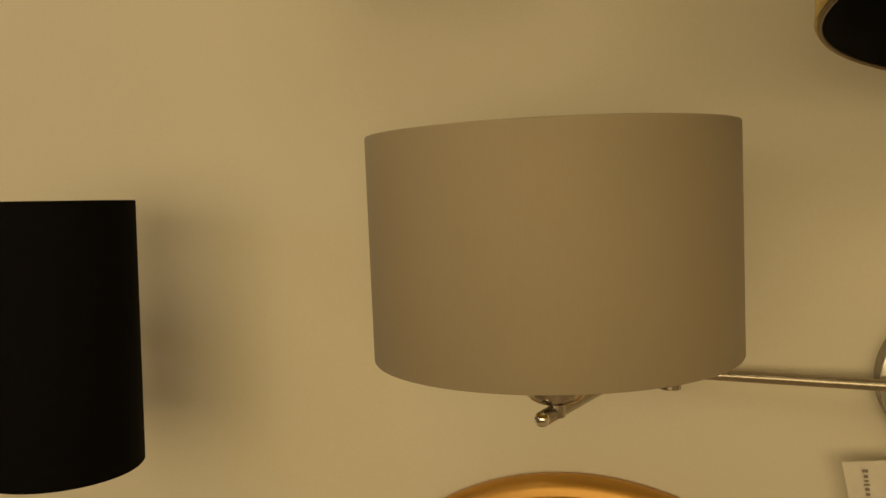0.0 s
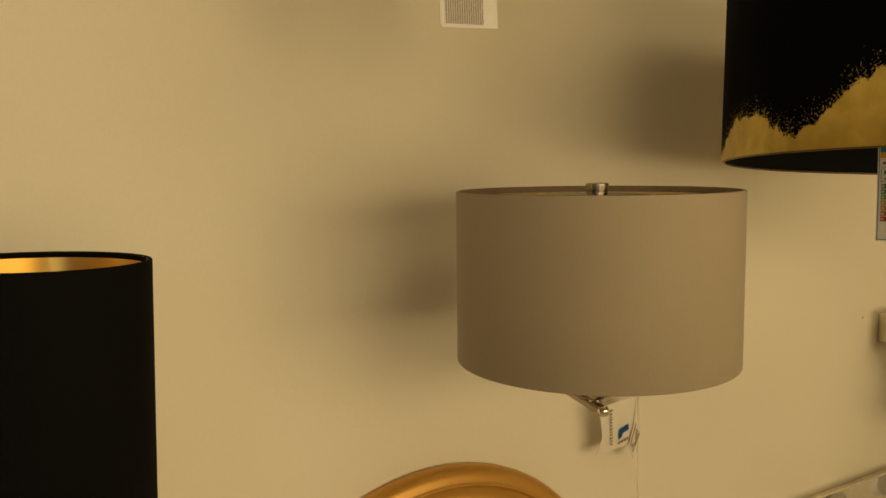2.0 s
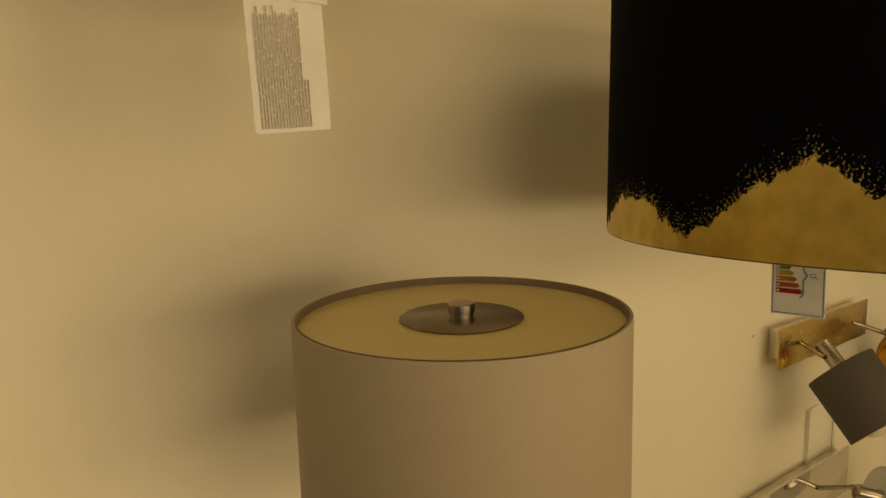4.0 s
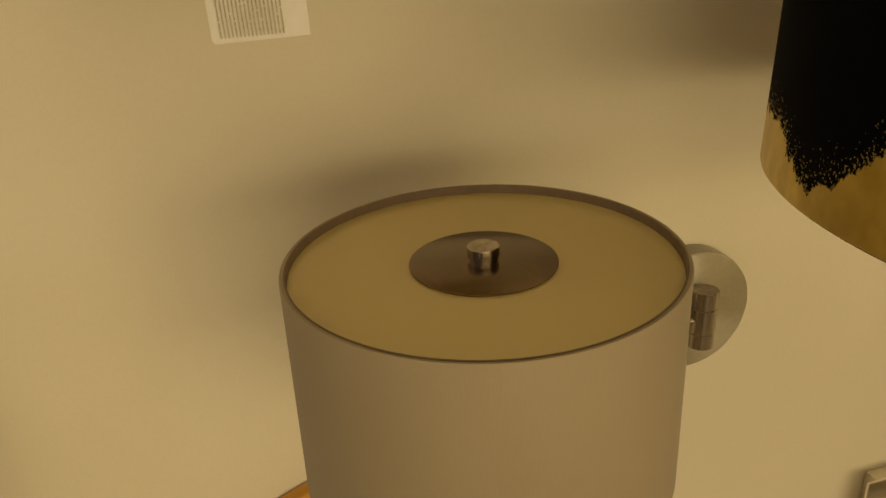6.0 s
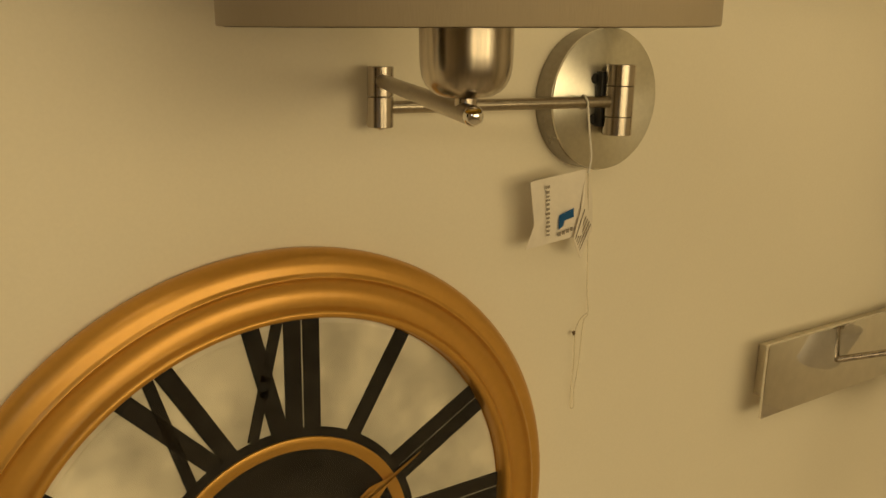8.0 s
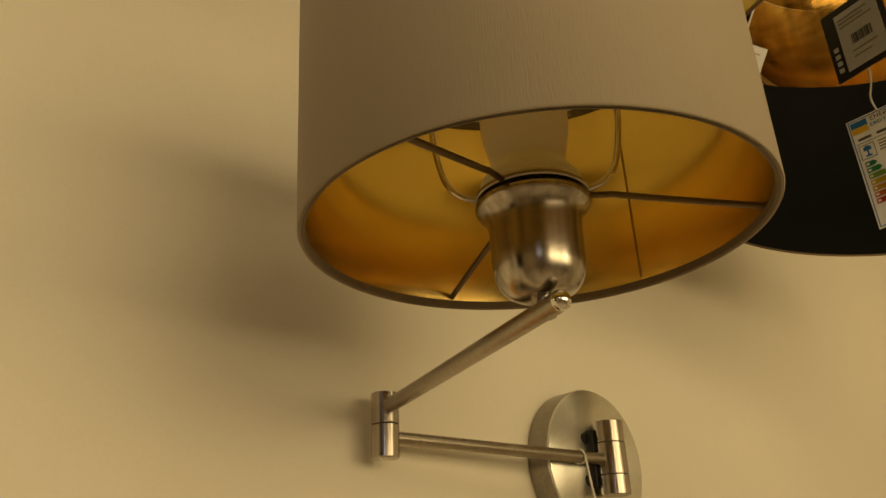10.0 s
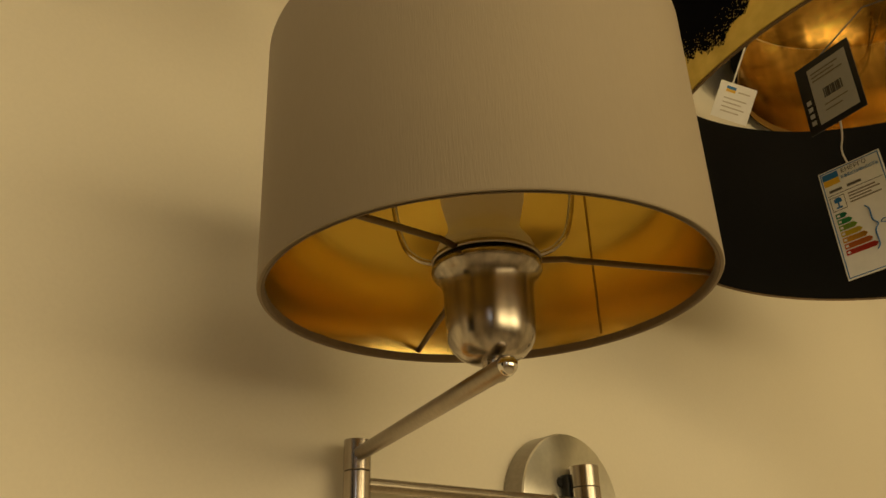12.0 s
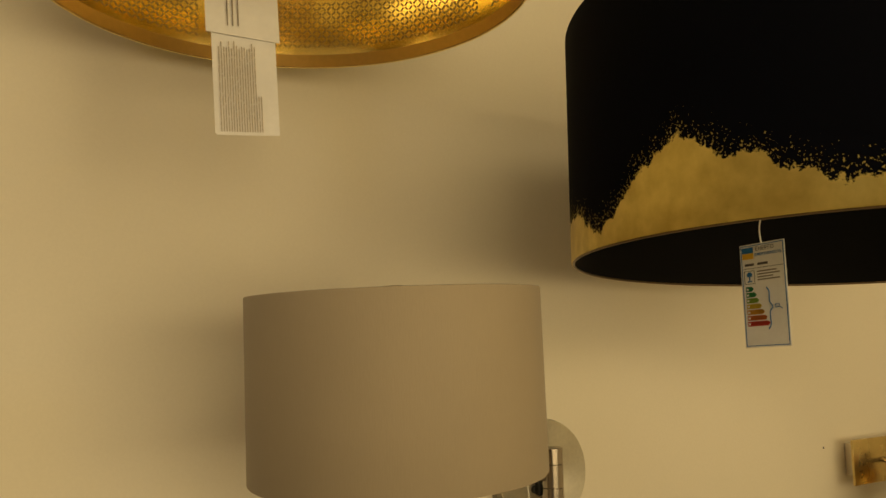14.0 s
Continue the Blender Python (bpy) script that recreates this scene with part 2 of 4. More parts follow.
    l.new(grain.outputs[0], ramp.inputs[0])
    mix = n.new("ShaderNodeMix")
    mix.data_type = "RGBA"
    l.new(mask, mix.inputs["Factor"])
    mix.inputs["A"].default_value = (0.0016, 0.0019, 0.0042, 1)
    l.new(ramp.outputs[0], mix.inputs["B"])
    l.new(mix.outputs["Result"], b.inputs["Base Color"])
    l.new(math("MULTIPLY", mask, 0.8), b.inputs["Metallic"])
    l.new(math("SUBTRACT", 0.85, math("MULTIPLY", mask, 0.48)), b.inputs["Roughness"])
    bp = n.new("ShaderNodeBump")
    bp.inputs["Strength"].default_value, bp.inputs["Distance"].default_value = 0.18, 0.0006
    l.new(grain.outputs[0], bp.inputs["Height"])
    l.new(bp.outputs[0], b.inputs["Normal"])
    return m


LEAF = leaf_material()


# ---- mesh helpers ----
def part(name, bm, material, parent=None, label="", m=None, smooth=True):
    """Links a bmesh as one mesh object; m is its pose in the world, or under its parent's own frame if the parent has one."""
    me = bpy.data.meshes.new(name)
    bm.normal_update()
    bm.to_mesh(me)
    bm.free()
    me.materials.append(material)
    if smooth:
        for p in me.polygons:
            p.use_smooth = True
        me.set_sharp_from_angle(angle=radians(38))
    ob = new(name, me)
    if m is not None:
        ob.matrix_basis = m
    if parent is not None:
        ob.parent = parent
        base = WORLD.get(parent.name, Matrix())
        ob.matrix_basis = base.inverted() @ (m if m is not None else base)
    WORLD[ob.name] = m if m is not None else WORLD.get(parent.name, Matrix()) if parent is not None else Matrix()
    if label:
        tagged(ob, label)
    return ob


WORLD = {}


def thing(name, m, label, category, group="", kind=""):
    ob = new(name)
    ob.empty_display_size = 0.02
    ob.matrix_basis = m
    WORLD[ob.name] = m
    return tagged(ob, label, category, group, kind)


def lathe(profile, seg=96, closed=False):
    """Turns (radius, height) pairs round the z axis; UV: turn and height."""
    bm = bmesh.new()
    uv = bm.loops.layers.uv.new("UVMap")
    rings = []
    for r, z in profile:
        if r < 1e-6:
            rings.append([bm.verts.new((0, 0, z))])
        else:
            rings.append([bm.verts.new((r * math.cos(2 * math.pi * i / seg), r * math.sin(2 * math.pi * i / seg), z)) for i in range(seg)])
    pairs = list(zip(range(len(profile) - 1), range(1, len(profile))))
    if closed:
        pairs.append((len(profile) - 1, 0))
    for a, b in pairs:
        A, B2 = rings[a], rings[b]
        for i in range(seg):
            j = (i + 1) % seg
            if len(A) == 1 and len(B2) == 1:
                continue
            if len(A) == 1:
                f, us = bm.faces.new((A[0], B2[j], B2[i])), ((i, a), (i + 1, b), (i, b))
            elif len(B2) == 1:
                f, us = bm.faces.new((A[i], A[j], B2[0])), ((i, a), (i + 1, a), (i, b))
            else:
                f, us = bm.faces.new((A[i], A[j], B2[j], B2[i])), ((i, a), (i + 1, a), (i + 1, b), (i, b))
            for loop, (k, q) in zip(f.loops, us):
                loop[uv].uv = (k / seg, profile[q][1])
    bmesh.ops.recalc_face_normals(bm, faces=bm.faces)
    return bm


def tube(points, radius, seg=12, caps=True):
    """A round rod along points."""
    bm = bmesh.new()
    pts = [Vector(p) for p in points]
    rings = []
    side = None
    for i, p in enumerate(pts):
        d = (pts[min(i + 1, len(pts) - 1)] - pts[max(i - 1, 0)]).normalized()
        if side is None:
            side = d.orthogonal().normalized()
        side = (side - d * side.dot(d)).normalized()
        up = d.cross(side)
        rr = radius[i] if isinstance(radius, (list, tuple)) else radius
        rings.append([bm.verts.new(p + rr * (math.cos(2 * math.pi * k / seg) * side + math.sin(2 * math.pi * k / seg) * up)) for k in range(seg)])
    for A, B2 in zip(rings, rings[1:]):
        for k in range(seg):
            bm.faces.new((A[k], A[(k + 1) % seg], B2[(k + 1) % seg], B2[k]))
    if caps:
        bm.faces.new(rings[0][::-1])
        bm.faces.new(rings[-1])
    bmesh.ops.recalc_face_normals(bm, faces=bm.faces)
    return bm


def slab(sx, sy, sz, bevel=0.0, at=(0, 0, 0)):
    bm = bmesh.new()
    bmesh.ops.create_cube(bm, size=1, matrix=Matrix.Translation(at) @ Matrix.Diagonal((sx, sy, sz, 1)))
    if bevel:
        bmesh.ops.bevel(bm, geom=bm.edges[:], offset=bevel, segments=2, affect="EDGES", profile=0.5)
    return bm


def merged(*bms):
    """One bmesh out of several."""
    out = bmesh.new()
    for b in bms:
        tmp = bpy.data.meshes.new("tmp")
        b.to_mesh(tmp)
        b.free()
        out.from_mesh(tmp)
        bpy.data.meshes.remove(tmp)
    return out


def sheet(points, thick=0.0006):
    """A bent card: rows of points, given a thickness."""
    bm = bmesh.new()
    rows = [[bm.verts.new(p) for p in row] for row in points]
    for A, B2 in zip(rows, rows[1:]):
        for i in range(len(A) - 1):
            bm.faces.new((A[i], A[i + 1], B2[i + 1], B2[i]))
    bm.normal_update()
    bmesh.ops.solidify(bm, geom=bm.faces[:], thickness=thick)
    bmesh.ops.recalc_face_normals(bm, faces=bm.faces)
    return bm


def bend(points, steps=8):
    """A smooth way through points (Catmull-Rom)."""
    p = [Vector(q) for q in points]
    p = [2 * p[0] - p[1]] + p + [2 * p[-1] - p[-2]]
    out = []
    for i in range(1, len(p) - 2):
        for k in range(steps):
            t = k / steps
            out.append(0.5 * (2 * p[i] + (p[i + 1] - p[i - 1]) * t + (2 * p[i - 1] - 5 * p[i] + 4 * p[i + 1] - p[i + 2]) * t * t
                              + (3 * p[i] - p[i - 1] - 3 * p[i + 1] + p[i + 2]) * t ** 3))
    return out + [p[-2]]


def drum(radius, height, wall=0.0030, lip=0.0005):
    """Profiles of a drum shade's outer cloth and of its lining, from the lower edge up."""
    ri = radius - wall
    outer = [(ri + 0.0004, 0.0003), (radius - lip, 0.0), (radius - 0.0003, lip * 0.5), (radius, lip * 1.6), (radius, height * 0.5),
             (radius, height - lip * 1.6), (radius - 0.0003, height - lip * 0.5), (radius - lip, height), (ri + 0.0004, height - 0.0003)]
    inner = [(ri + 0.0004, 0.0003), (ri, 0.0014), (ri, height * 0.5), (ri, height - 0.0014), (ri + 0.0004, height - 0.0003)]
    return outer, inner


# ---- the room ----
def wall_box(name, x0, x1, y0, y1, z0, z1, material):
    ob = part(name, slab(x1 - x0, y1 - y0, z1 - z0), material, None, m=pose((x0 + x1) / 2, (y0 + y1) / 2, (z0 + z1) / 2), smooth=False)
    return tagged(ob, kind="structure")


X0, X1, Y0, ZC = -3.2, 1.62, -3.6, 2.9
tagged(wall_box("wall_north", X0, X1, 0.0, 0.15, 0, ZC, PAINT), "cream painted display wall behind the hanging lamps", "wall")
tagged(wall_box("wall_east", X1, X1 + 0.15, Y0 - 0.15, 0.15, 0, ZC, PAINT), "cream painted side wall of the lamp shop", "wall")
# West, south, floor and ceiling stay out of view; added to bounce light.
tagged(wall_box("wall_west", X0 - 0.15, X0, Y0 - 0.15, 0.15, 0, ZC, FAR_PAINT), "unseen far side wall, tan tone set for bounced light", "wall")
tagged(wall_box("wall_south", X0, X1, Y0 - 0.15, Y0, 0, ZC, FAR_PAINT), "unseen wall opposite the display, tan tone set for bounced light", "wall")
tagged(wall_box("floor", X0 - 0.15, X1 + 0.15, Y0 - 0.15, 0.15, -0.1, 0, TILE), "unseen grey tiled shop floor, toned for bounced light", "floor")
tagged(wall_box("ceiling", X0 - 0.15, X1 + 0.15, Y0 - 0.15, 0.15, ZC, ZC + 0.1, CEILING), "unseen shop ceiling, pale tone set for bounced light", "ceiling")


# ---- swing-arm wall lamp with a taupe drum shade ----
ZT, ZB, R = 1.7887, 1.6525, 0.1125
AXIS = Vector((-0.0278, -0.0084, 1)).normalized()
TILT = Vector((0, 0, 1)).rotation_difference(AXIS).to_matrix().to_4x4()
SHADE_AT = Matrix.Translation((-0.2853, -0.2208, ZB)) @ TILT
HS = ZT - ZB
HUB, KNUCKLE, BALL = Vector((0, -0.0376, 1.5995)), Vector((-0.2193, -0.0190, 1.6062)), Vector((-0.2907, -0.2355, 1.6126))


def swing_arm_lamp():
    lamp = thing("swing_arm_wall_lamp", pose(0, 0, 1.6), "brushed nickel swing-arm wall lamp with taupe drum shade", "wall lamp")
    face = pose(0, 0, 1.6, 90)
    plate = part("wall_plate", lathe([(0, 0.0236), (0.0588, 0.0236), (0.0598, 0.0232), (0.0602, 0.0222), (0.0602, 0.001), (0.0598, 0.0004), (0, 0.0004)], 96),
         TURNED_PLATE, lamp, "round satin nickel wall plate", face)
    part("plate_edge", lathe([(0.0600, 0.0215), (0.0605, 0.0212), (0.0605, 0.0012), (0.0600, 0.001)], 96), NICKEL_EDGE_SHADE, plate, "turned edge of the wall plate, darkened for its reflections", face)
    for dz in (-0.016, 0.018):
        part("screw", lathe([(0, 0.0012), (0.0035, 0.0012), (0.0044, 0), (0.0044, -0.001), (0, -0.001)], 16), BLACK_METAL, plate, "",
             pose(-0.0150, -0.0238, 1.6 + dz, 90))
    part("bracket", slab(0.012, 0.008, 0.046, 0.001, (0, 0, 0)), BLACK_METAL, lamp, "black hinge bracket", pose(-0.008, -0.0270, 1.601))
    r = 0.0125
    for z0, z1, nm in ((1.5715, 1.5868, "hinge_sleeve"), (1.5871, 1.6124, "hinge_sleeve"), (1.6127, 1.6301, "hinge_sleeve")):
        h = z1 - z0
        part(nm, lathe([(0, 0), (r - 0.0004, 0), (r, 0.0004), (r, h - 0.0004), (r - 0.0004, h), (0, h)], 40), NICKEL, lamp, "", pose(HUB.x, HUB.y, z0))
    part("hinge_pin", lathe([(0, 0), (r - 0.0003, 0), (r - 0.0003, 0.0575), (0, 0.0575)], 32), BLACK_METAL, lamp, "", pose(HUB.x, HUB.y, 1.572))
    k0 = Vector((KNUCKLE.x, KNUCKLE.y, 1.5985))
    part("lower_arm", tube([HUB + (k0 - HUB) * 0.04, k0], 0.0047, 24), NICKEL_ARM, lamp, "", Matrix())
    r = 0.0095
    for z0, z1 in ((1.5845, 1.6062), (1.6068, 1.6277)):
        h = z1 - z0
        part("knuckle", lathe([(0, 0), (r - 0.0004, 0), (r, 0.0004), (r, h - 0.0004), (r - 0.0004, h), (0, h)], 36), NICKEL, lamp, "",
             pose(KNUCKLE.x, KNUCKLE.y, z0))
    part("knuckle_screw", lathe([(0, -0.0018), (0.003, -0.0016), (0.0042, 0), (0, 0.001)], 20), CHROME, lamp, "", pose(KNUCKLE.x, KNUCKLE.y, 1.5845))
    k1 = Vector((KNUCKLE.x, KNUCKLE.y, 1.6178))
    d = (BALL - k1).normalized()
    arm = part("upper_arm", tube([k1 + d * 0.004, BALL], 0.0049, 28, False), NICKEL_ARM, lamp, "", Matrix())
    part("arm_end_cap", lathe([(0.0049, 0), (0.005, 0.0006), (0.0044, 0.0028), (0.003, 0.0042), (0.0014, 0.0049), (0, 0.0051)], 28), CHROME, arm,
         "polished chrome end cap", Matrix.Translation(BALL) @ d.to_track_quat("Z", "Y").to_matrix().to_4x4())
    # socket cup on a short stem, on the shade's axis; heights above the shade's lower edge
    c = SHADE_AT
    part("stem", lathe([(0, -0.042), (0.0055, -0.042), (0.0055, -0.028), (0, -0.028)], 28), NICKEL, lamp, "", c)
    part("socket_cup", lathe([(0, -0.0328), (0.0095, -0.0326), (0.0130, -0.0318), (0.0165, -0.0298), (0.0192, -0.0268), (0.0210, -0.0230), (0.0218, -0.018), (0.0221, -0.012), (0.0222, -0.003),
                              (0.0223, 0.0020), (0.0227, 0.0050), (0.0236, 0.0078), (0.0252, 0.0100), (0.0270, 0.0116), (0.0279, 0.0130), (0.0281, 0.0142), (0.0278, 0.0152), (0.0268, 0.0158), (0.022, 0.0160), (0, 0.0160)], 96),
         NICKEL, lamp, "brushed nickel lamp holder cup", c)
    part("collar", lathe([(0, 0.0159), (0.0248, 0.0161), (0.0250, 0.0180), (0, 0.0181)], 48), BLACK_METAL, lamp, "black shade ring", c)
    part("shade_ring", lathe([(0.0240, 0.0182), (0.0270, 0.0182), (0.0277, 0.0188), (0.0277, 0.0200), (0.0268, 0.0208), (0.0240, 0.0210)], 64), NICKEL_ARM, lamp,
         "flat nickel ring under the bulb", c)
    bulb = part("bulb", lathe([(0.0252, 0.0209), (0.0256, 0.0225), (0.0250, 0.0240), (0.0246, 0.0243), (0.0248, 0.0258), (0.0238, 0.0280), (0.0216, 0.0310), (0.0196, 0.0338), (0.0186, 0.0365), (0.0184, 0.0385),
                        (0.0190, 0.0425), (0.0202, 0.0470), (0.0214, 0.0520), (0.0220, 0.0560), (0.0224, 0.0660), (0.0226, 0.074), (0.0245, 0.081), (0.0268, 0.09), (0.027, 0.100), (0.025, 0.110),
                        (0.0195, 0.117), (0.010, 0.1205), (0, 0.1212)], 48),
         WHITE_PLASTIC, lamp, "white plastic LED bulb", c)
    for k, zz in enumerate((0.0575, 0.0605, 0.0635)):
        a0 = -2.9 + 0.1 * k
        part("print_line", tube([c @ Vector((0.02268 * math.cos(a0 + 0.06 * i), 0.02268 * math.sin(a0 + 0.06 * i), zz)) for i in range(11 - 2 * k)], 0.0004, 6),
             INK_SOFT, bulb, "", Matrix())
    outer, inner = drum(R, HS)
    shade = part("shade", lathe(outer, 160), TAUPE, lamp, "taupe fabric drum shade", c)
    part("shade_lining", lathe(inner, 160), GOLD_FOIL, shade, "shiny gold foil inside the shade", c)
    # folded cloth tape along both edges
    part("top_edge", lathe([(R - 0.0024, HS + 0.0002), (R - 0.0034, HS + 0.0003), (R - 0.0036, HS - 0.0002), (R - 0.0036, HS - 0.012), (R - 0.0031, HS - 0.012)], 160), TRIM, shade,
         "brown bound upper edge", c)
    for z0, z1 in ((0.0006, 0.0046),):
        ri = R - 0.0030
        part("edge_tape", lathe([(ri + 0.0010, -0.0003), (ri, -0.0003), (ri - 0.0007, 0.0003), (ri - 0.0007, z1 - 0.0004), (ri, z1)], 160), TRIM, shade, "", c)
    ri = R - 0.0032
    a = radians(8.2)
    part("seam", slab(0.0010, 0.0008, HS - 0.012), GOLD_DARK, shade, "dark glued seam of the lining",
         c @ pose(ri * math.cos(a), ri * math.sin(a), HS / 2, 0, 0, 98.2))
    for deg in (-44.5, 69, -167):
        a = radians(deg)
        e = Vector((math.cos(a), math.sin(a), 0))
        pts = [e * 0.028 + Vector((0, 0, 0.0185)), e * 0.040 + Vector((0, 0, 0.0182)), e * 0.044 + Vector((0, 0, 0.0172)), e * (ri + 0.001) + Vector((0, 0, 0.0062))]
        part("spoke", tube([c @ p for p in pts], 0.00165, 10), WIRE, lamp, "", Matrix())
        a = radians(deg + 4)
        e = Vector((math.cos(a), math.sin(a), 0))
        zt = HS - 0.0110
        part("top_spoke", tube([c @ (e * 0.03 + Vector((0, 0, zt))), c @ (e * (ri + 0.001) + Vector((0, 0, zt + 0.003)))], 0.0008, 8), NICKEL_ARM, lamp, "", Matrix())
    # wire harp that carries the top disc
    for deg in (-48, 132):
        a = radians(deg)
        e = Vector((math.cos(a), math.sin(a), 0))
        pts = bend([e * u + Vector((0, 0, q)) for u, q in ((0.0258, 0.0206), (0.0350, 0.0242), (0.0425, 0.0345), (0.0472, 0.062), (0.0475, 0.095), (0.034, 0.118), (0.0, 0.1265))], 6)
        part("harp_wire", tube([c @ p for p in pts], 0.0016, 12), POLISHED, lamp, "bright nickel wire", Matrix())
    rd = R - 0.0038
    part("diffuser", lathe([(0, HS - 0.0068), (rd, HS - 0.0068), (rd, HS - 0.0052), (0, HS - 0.0052)], 128), FROSTED, lamp, "frosted plastic disc closing the top", c)
    for deg in (-162, -48):
        a = radians(deg)
        e = Vector((math.cos(a), math.sin(a), 0))
        part("clip", tube([c @ (e * (rd - 0.013) + Vector((0, 0, HS - 0.0084))), c @ (e * (rd + 0.0002) + Vector((0, 0, HS - 0.0082)))], 0.0011, 8), WIRE, lamp, "dark wire end", Matrix())
    disc = part("top_disc", lathe([(0, HS - 0.0050), (0.0411, HS - 0.0050), (0.0417, HS - 0.0047), (0.0417, HS - 0.0041), (0.0411, HS - 0.0038), (0, HS - 0.0038)], 80),
         BRONZE, lamp, "dark bronze cover disc", c)
    part("finial", lathe([(0, HS - 0.004), (0.0080, HS - 0.004), (0.0081, HS - 0.0012), (0.0090, HS - 0.0008), (0.0091, HS - 0.0004), (0.0091, HS + 0.0050), (0.0087, HS + 0.0055), (0, HS + 0.0056)], 48), NICKEL, disc,
         "knurled nickel finial knob", c)
    return lamp


swing_arm_lamp()


# ---- big black drum pendant with gold leaf ----
def gold_leaf_pendant():
    r, h, z = 0.2644, 0.2110, 1.8157
    at = Matrix.Translation((0.1075, -0.3705, z)) @ Vector((0, 0, 1)).rotation_difference(Vector((0.0270, 0.0172, 1))).to_matrix().to_4x4()
    p = thing("drum_pendant_lamp", at, "large black fabric pendant shade with torn gold leaf edge", "pendant lamp")
    outer, inner = drum(r, h, 0.0026)
    shade = part("shade", lathe(outer, 256), LEAF, p, "", at)
    part("shade_lining", lathe(inner, 192), BLACK_LINING, shade, "plain black inside of the shade", at)
    part("edge_bead", lathe([(r - 0.0022 + 0.0011 * math.cos(t * math.pi / 4), -0.0002 + 0.0011 * math.sin(t * math.pi / 4)) for t in range(8)], 192, True), WIRE, shade, "", at)
    hub = h - 0.055
    for deg in (20, 140, 260):
        a = radians(deg)
        e = Vector((math.cos(a), math.sin(a), 0))
        part("spoke", tube([at @ (e * 0.02 + Vector((0, 0, hub))), at @ (e * (r - 0.004) + Vector((0, 0, h - 0.006)))], 0.0016, 8), BLACK_METAL, p, "", Matrix())
    part("lamp_holder", lathe([(0, 0.158), (0.016, 0.158), (0.0195, 0.162), (0.02, 0.170), (0.02, 0.188), (0.024, 0.191), (0.024, 0.196), (0.01, 0.203), (0.006, h), (0, h)], 40), BLACK_METAL, p, "", at)
    globe = [(0.0475 * math.sin(a), 0.1105 - 0.0475 * math.cos(a)) for a in [math.pi * k / 24 for k in range(20)]]
    bulb = part("bulb", lathe(globe + [(0.0205, 0.1555), (0.0150, 0.1620), (0.0135, 0.1700)], 56), BULB_GLASS, p, "large clear glass globe bulb", at)
    bulb.visible_shadow = False
    part("bulb_core", lathe([(0.004, 0.160), (0.0035, 0.136), (0.007, 0.128), (0.007, 0.104), (0.002, 0.098), (0, 0.0975)], 16), WHITE_PLASTIC, bulb, "", at)
    part("cord", tube([at @ Vector((0, 0, h - 0.03)), (0.1135, -0.3666, ZC - 0.02)], 0.003, 10), BLACK_METAL, p, "", Matrix())
    part("ceiling_cup", lathe([(0, -0.03), (0.02, -0.03), (0.05, -0.004), (0.05, 0), (0, 0)], 40), BLACK_METAL, p, "", pose(0.1135, -0.3666, ZC))
    return p


gold_leaf_pendant()


# ---- gold drum pendant with a pierced band ----
def pierced_pendant(name, at, r, h, label, dashes=True, outer_mat=PERFORATED, inner_mat=PERFORATED):
    p = thing(name, at, label, "pendant lamp")
    outer, inner = drum(r, h, 0.002)
    shade = part("shade", lathe(outer, 192), outer_mat, p, "", at)
    part("shade_lining", lathe(inner, 192), inner_mat, shade, "polished gold inside", at)
    part("edge_band", lathe([(r - 0.0022, 0.0004), (r - 0.0030, 0.001), (r - 0.0030, 0.0125), (r - 0.0022, 0.013)], 192), GOLD_DARK, shade, "dull gold rolled edge", at)
    if dashes:
        bm = bmesh.new()
        ri = r - 0.0022
        count = 123
        cell = 2 * math.pi * ri / count
        for k in range(count):
            if k % 31 in (0, 1):
                continue
            for row in range(5):
                for su, sv in ((-1, -1), (-1, 1), (1, -1), (1, 1)):
                    # four short solid bars, for slots that point at the middle of each cell
                    u, v = su * cell * 0.25, 0.0195 + (row + 0.5) * cell + sv * cell * 0.25
                    turn = Matrix.Rotation((k + 0.5) * cell / ri + u / ri, 4, "Z") @ Matrix.Translation((ri, 0, v)) @ Matrix.Rotation(-su * sv * math.pi / 4, 4, "X")
                    box = [bm.verts.new(turn @ Vector((a * 0.0004, b * 0.00062, c * 0.0021))) for a in (-1, 1) for b in (-1, 1) for c in (-1, 1)]
                    for q in ((0, 1, 3, 2), (4, 6, 7, 5), (0, 4, 5, 1), (2, 3, 7, 6), (0, 2, 6, 4), (1, 5, 7, 3)):
                        bm.faces.new([box[w] for w in q])
        part("pierced_pattern", bm, SLOT_DARK, shade, "", at, smooth=False)["kind"] = "stuff"
    for deg in (30, 150, 270):
        a = radians(deg)
        e = Vector((math.cos(a), math.sin(a), 0))
        part("spoke", tube([at @ Vector((0, 0, h - 0.05)), at @ (e * (r - 0.003) + Vector((0, 0, h - 0.01)))], 0.0016, 8), BRASS, p, "", Matrix())
    part("lamp_holder", lathe([(0, h - 0.12), (0.018, h - 0.12), (0.02, h - 0.1), (0.02, h - 0.05), (0.006, h - 0.03), (0, h - 0.03)], 32), BRASS, p, "", at)
    if not dashes:
        part("top_cap", lathe([(0, h - 0.006), (r - 0.003, h - 0.006), (r - 0.003, h - 0.004), (0, h - 0.004)], 96), inner_mat, p, "", at)
    x, y, z = at.translation
    part("cord", tube([(x, y, z + h - 0.04), (x, y, ZC - 0.01)], 0.003, 10), BLACK_METAL, p, "", Matrix())
    return p


pierced_pendant("gold_pendant_lamp", pose(-0.3738, -0.2221, 2.0174), 0.1859, 0.20, "shiny gold metal pendant shade with pierced lattice band")
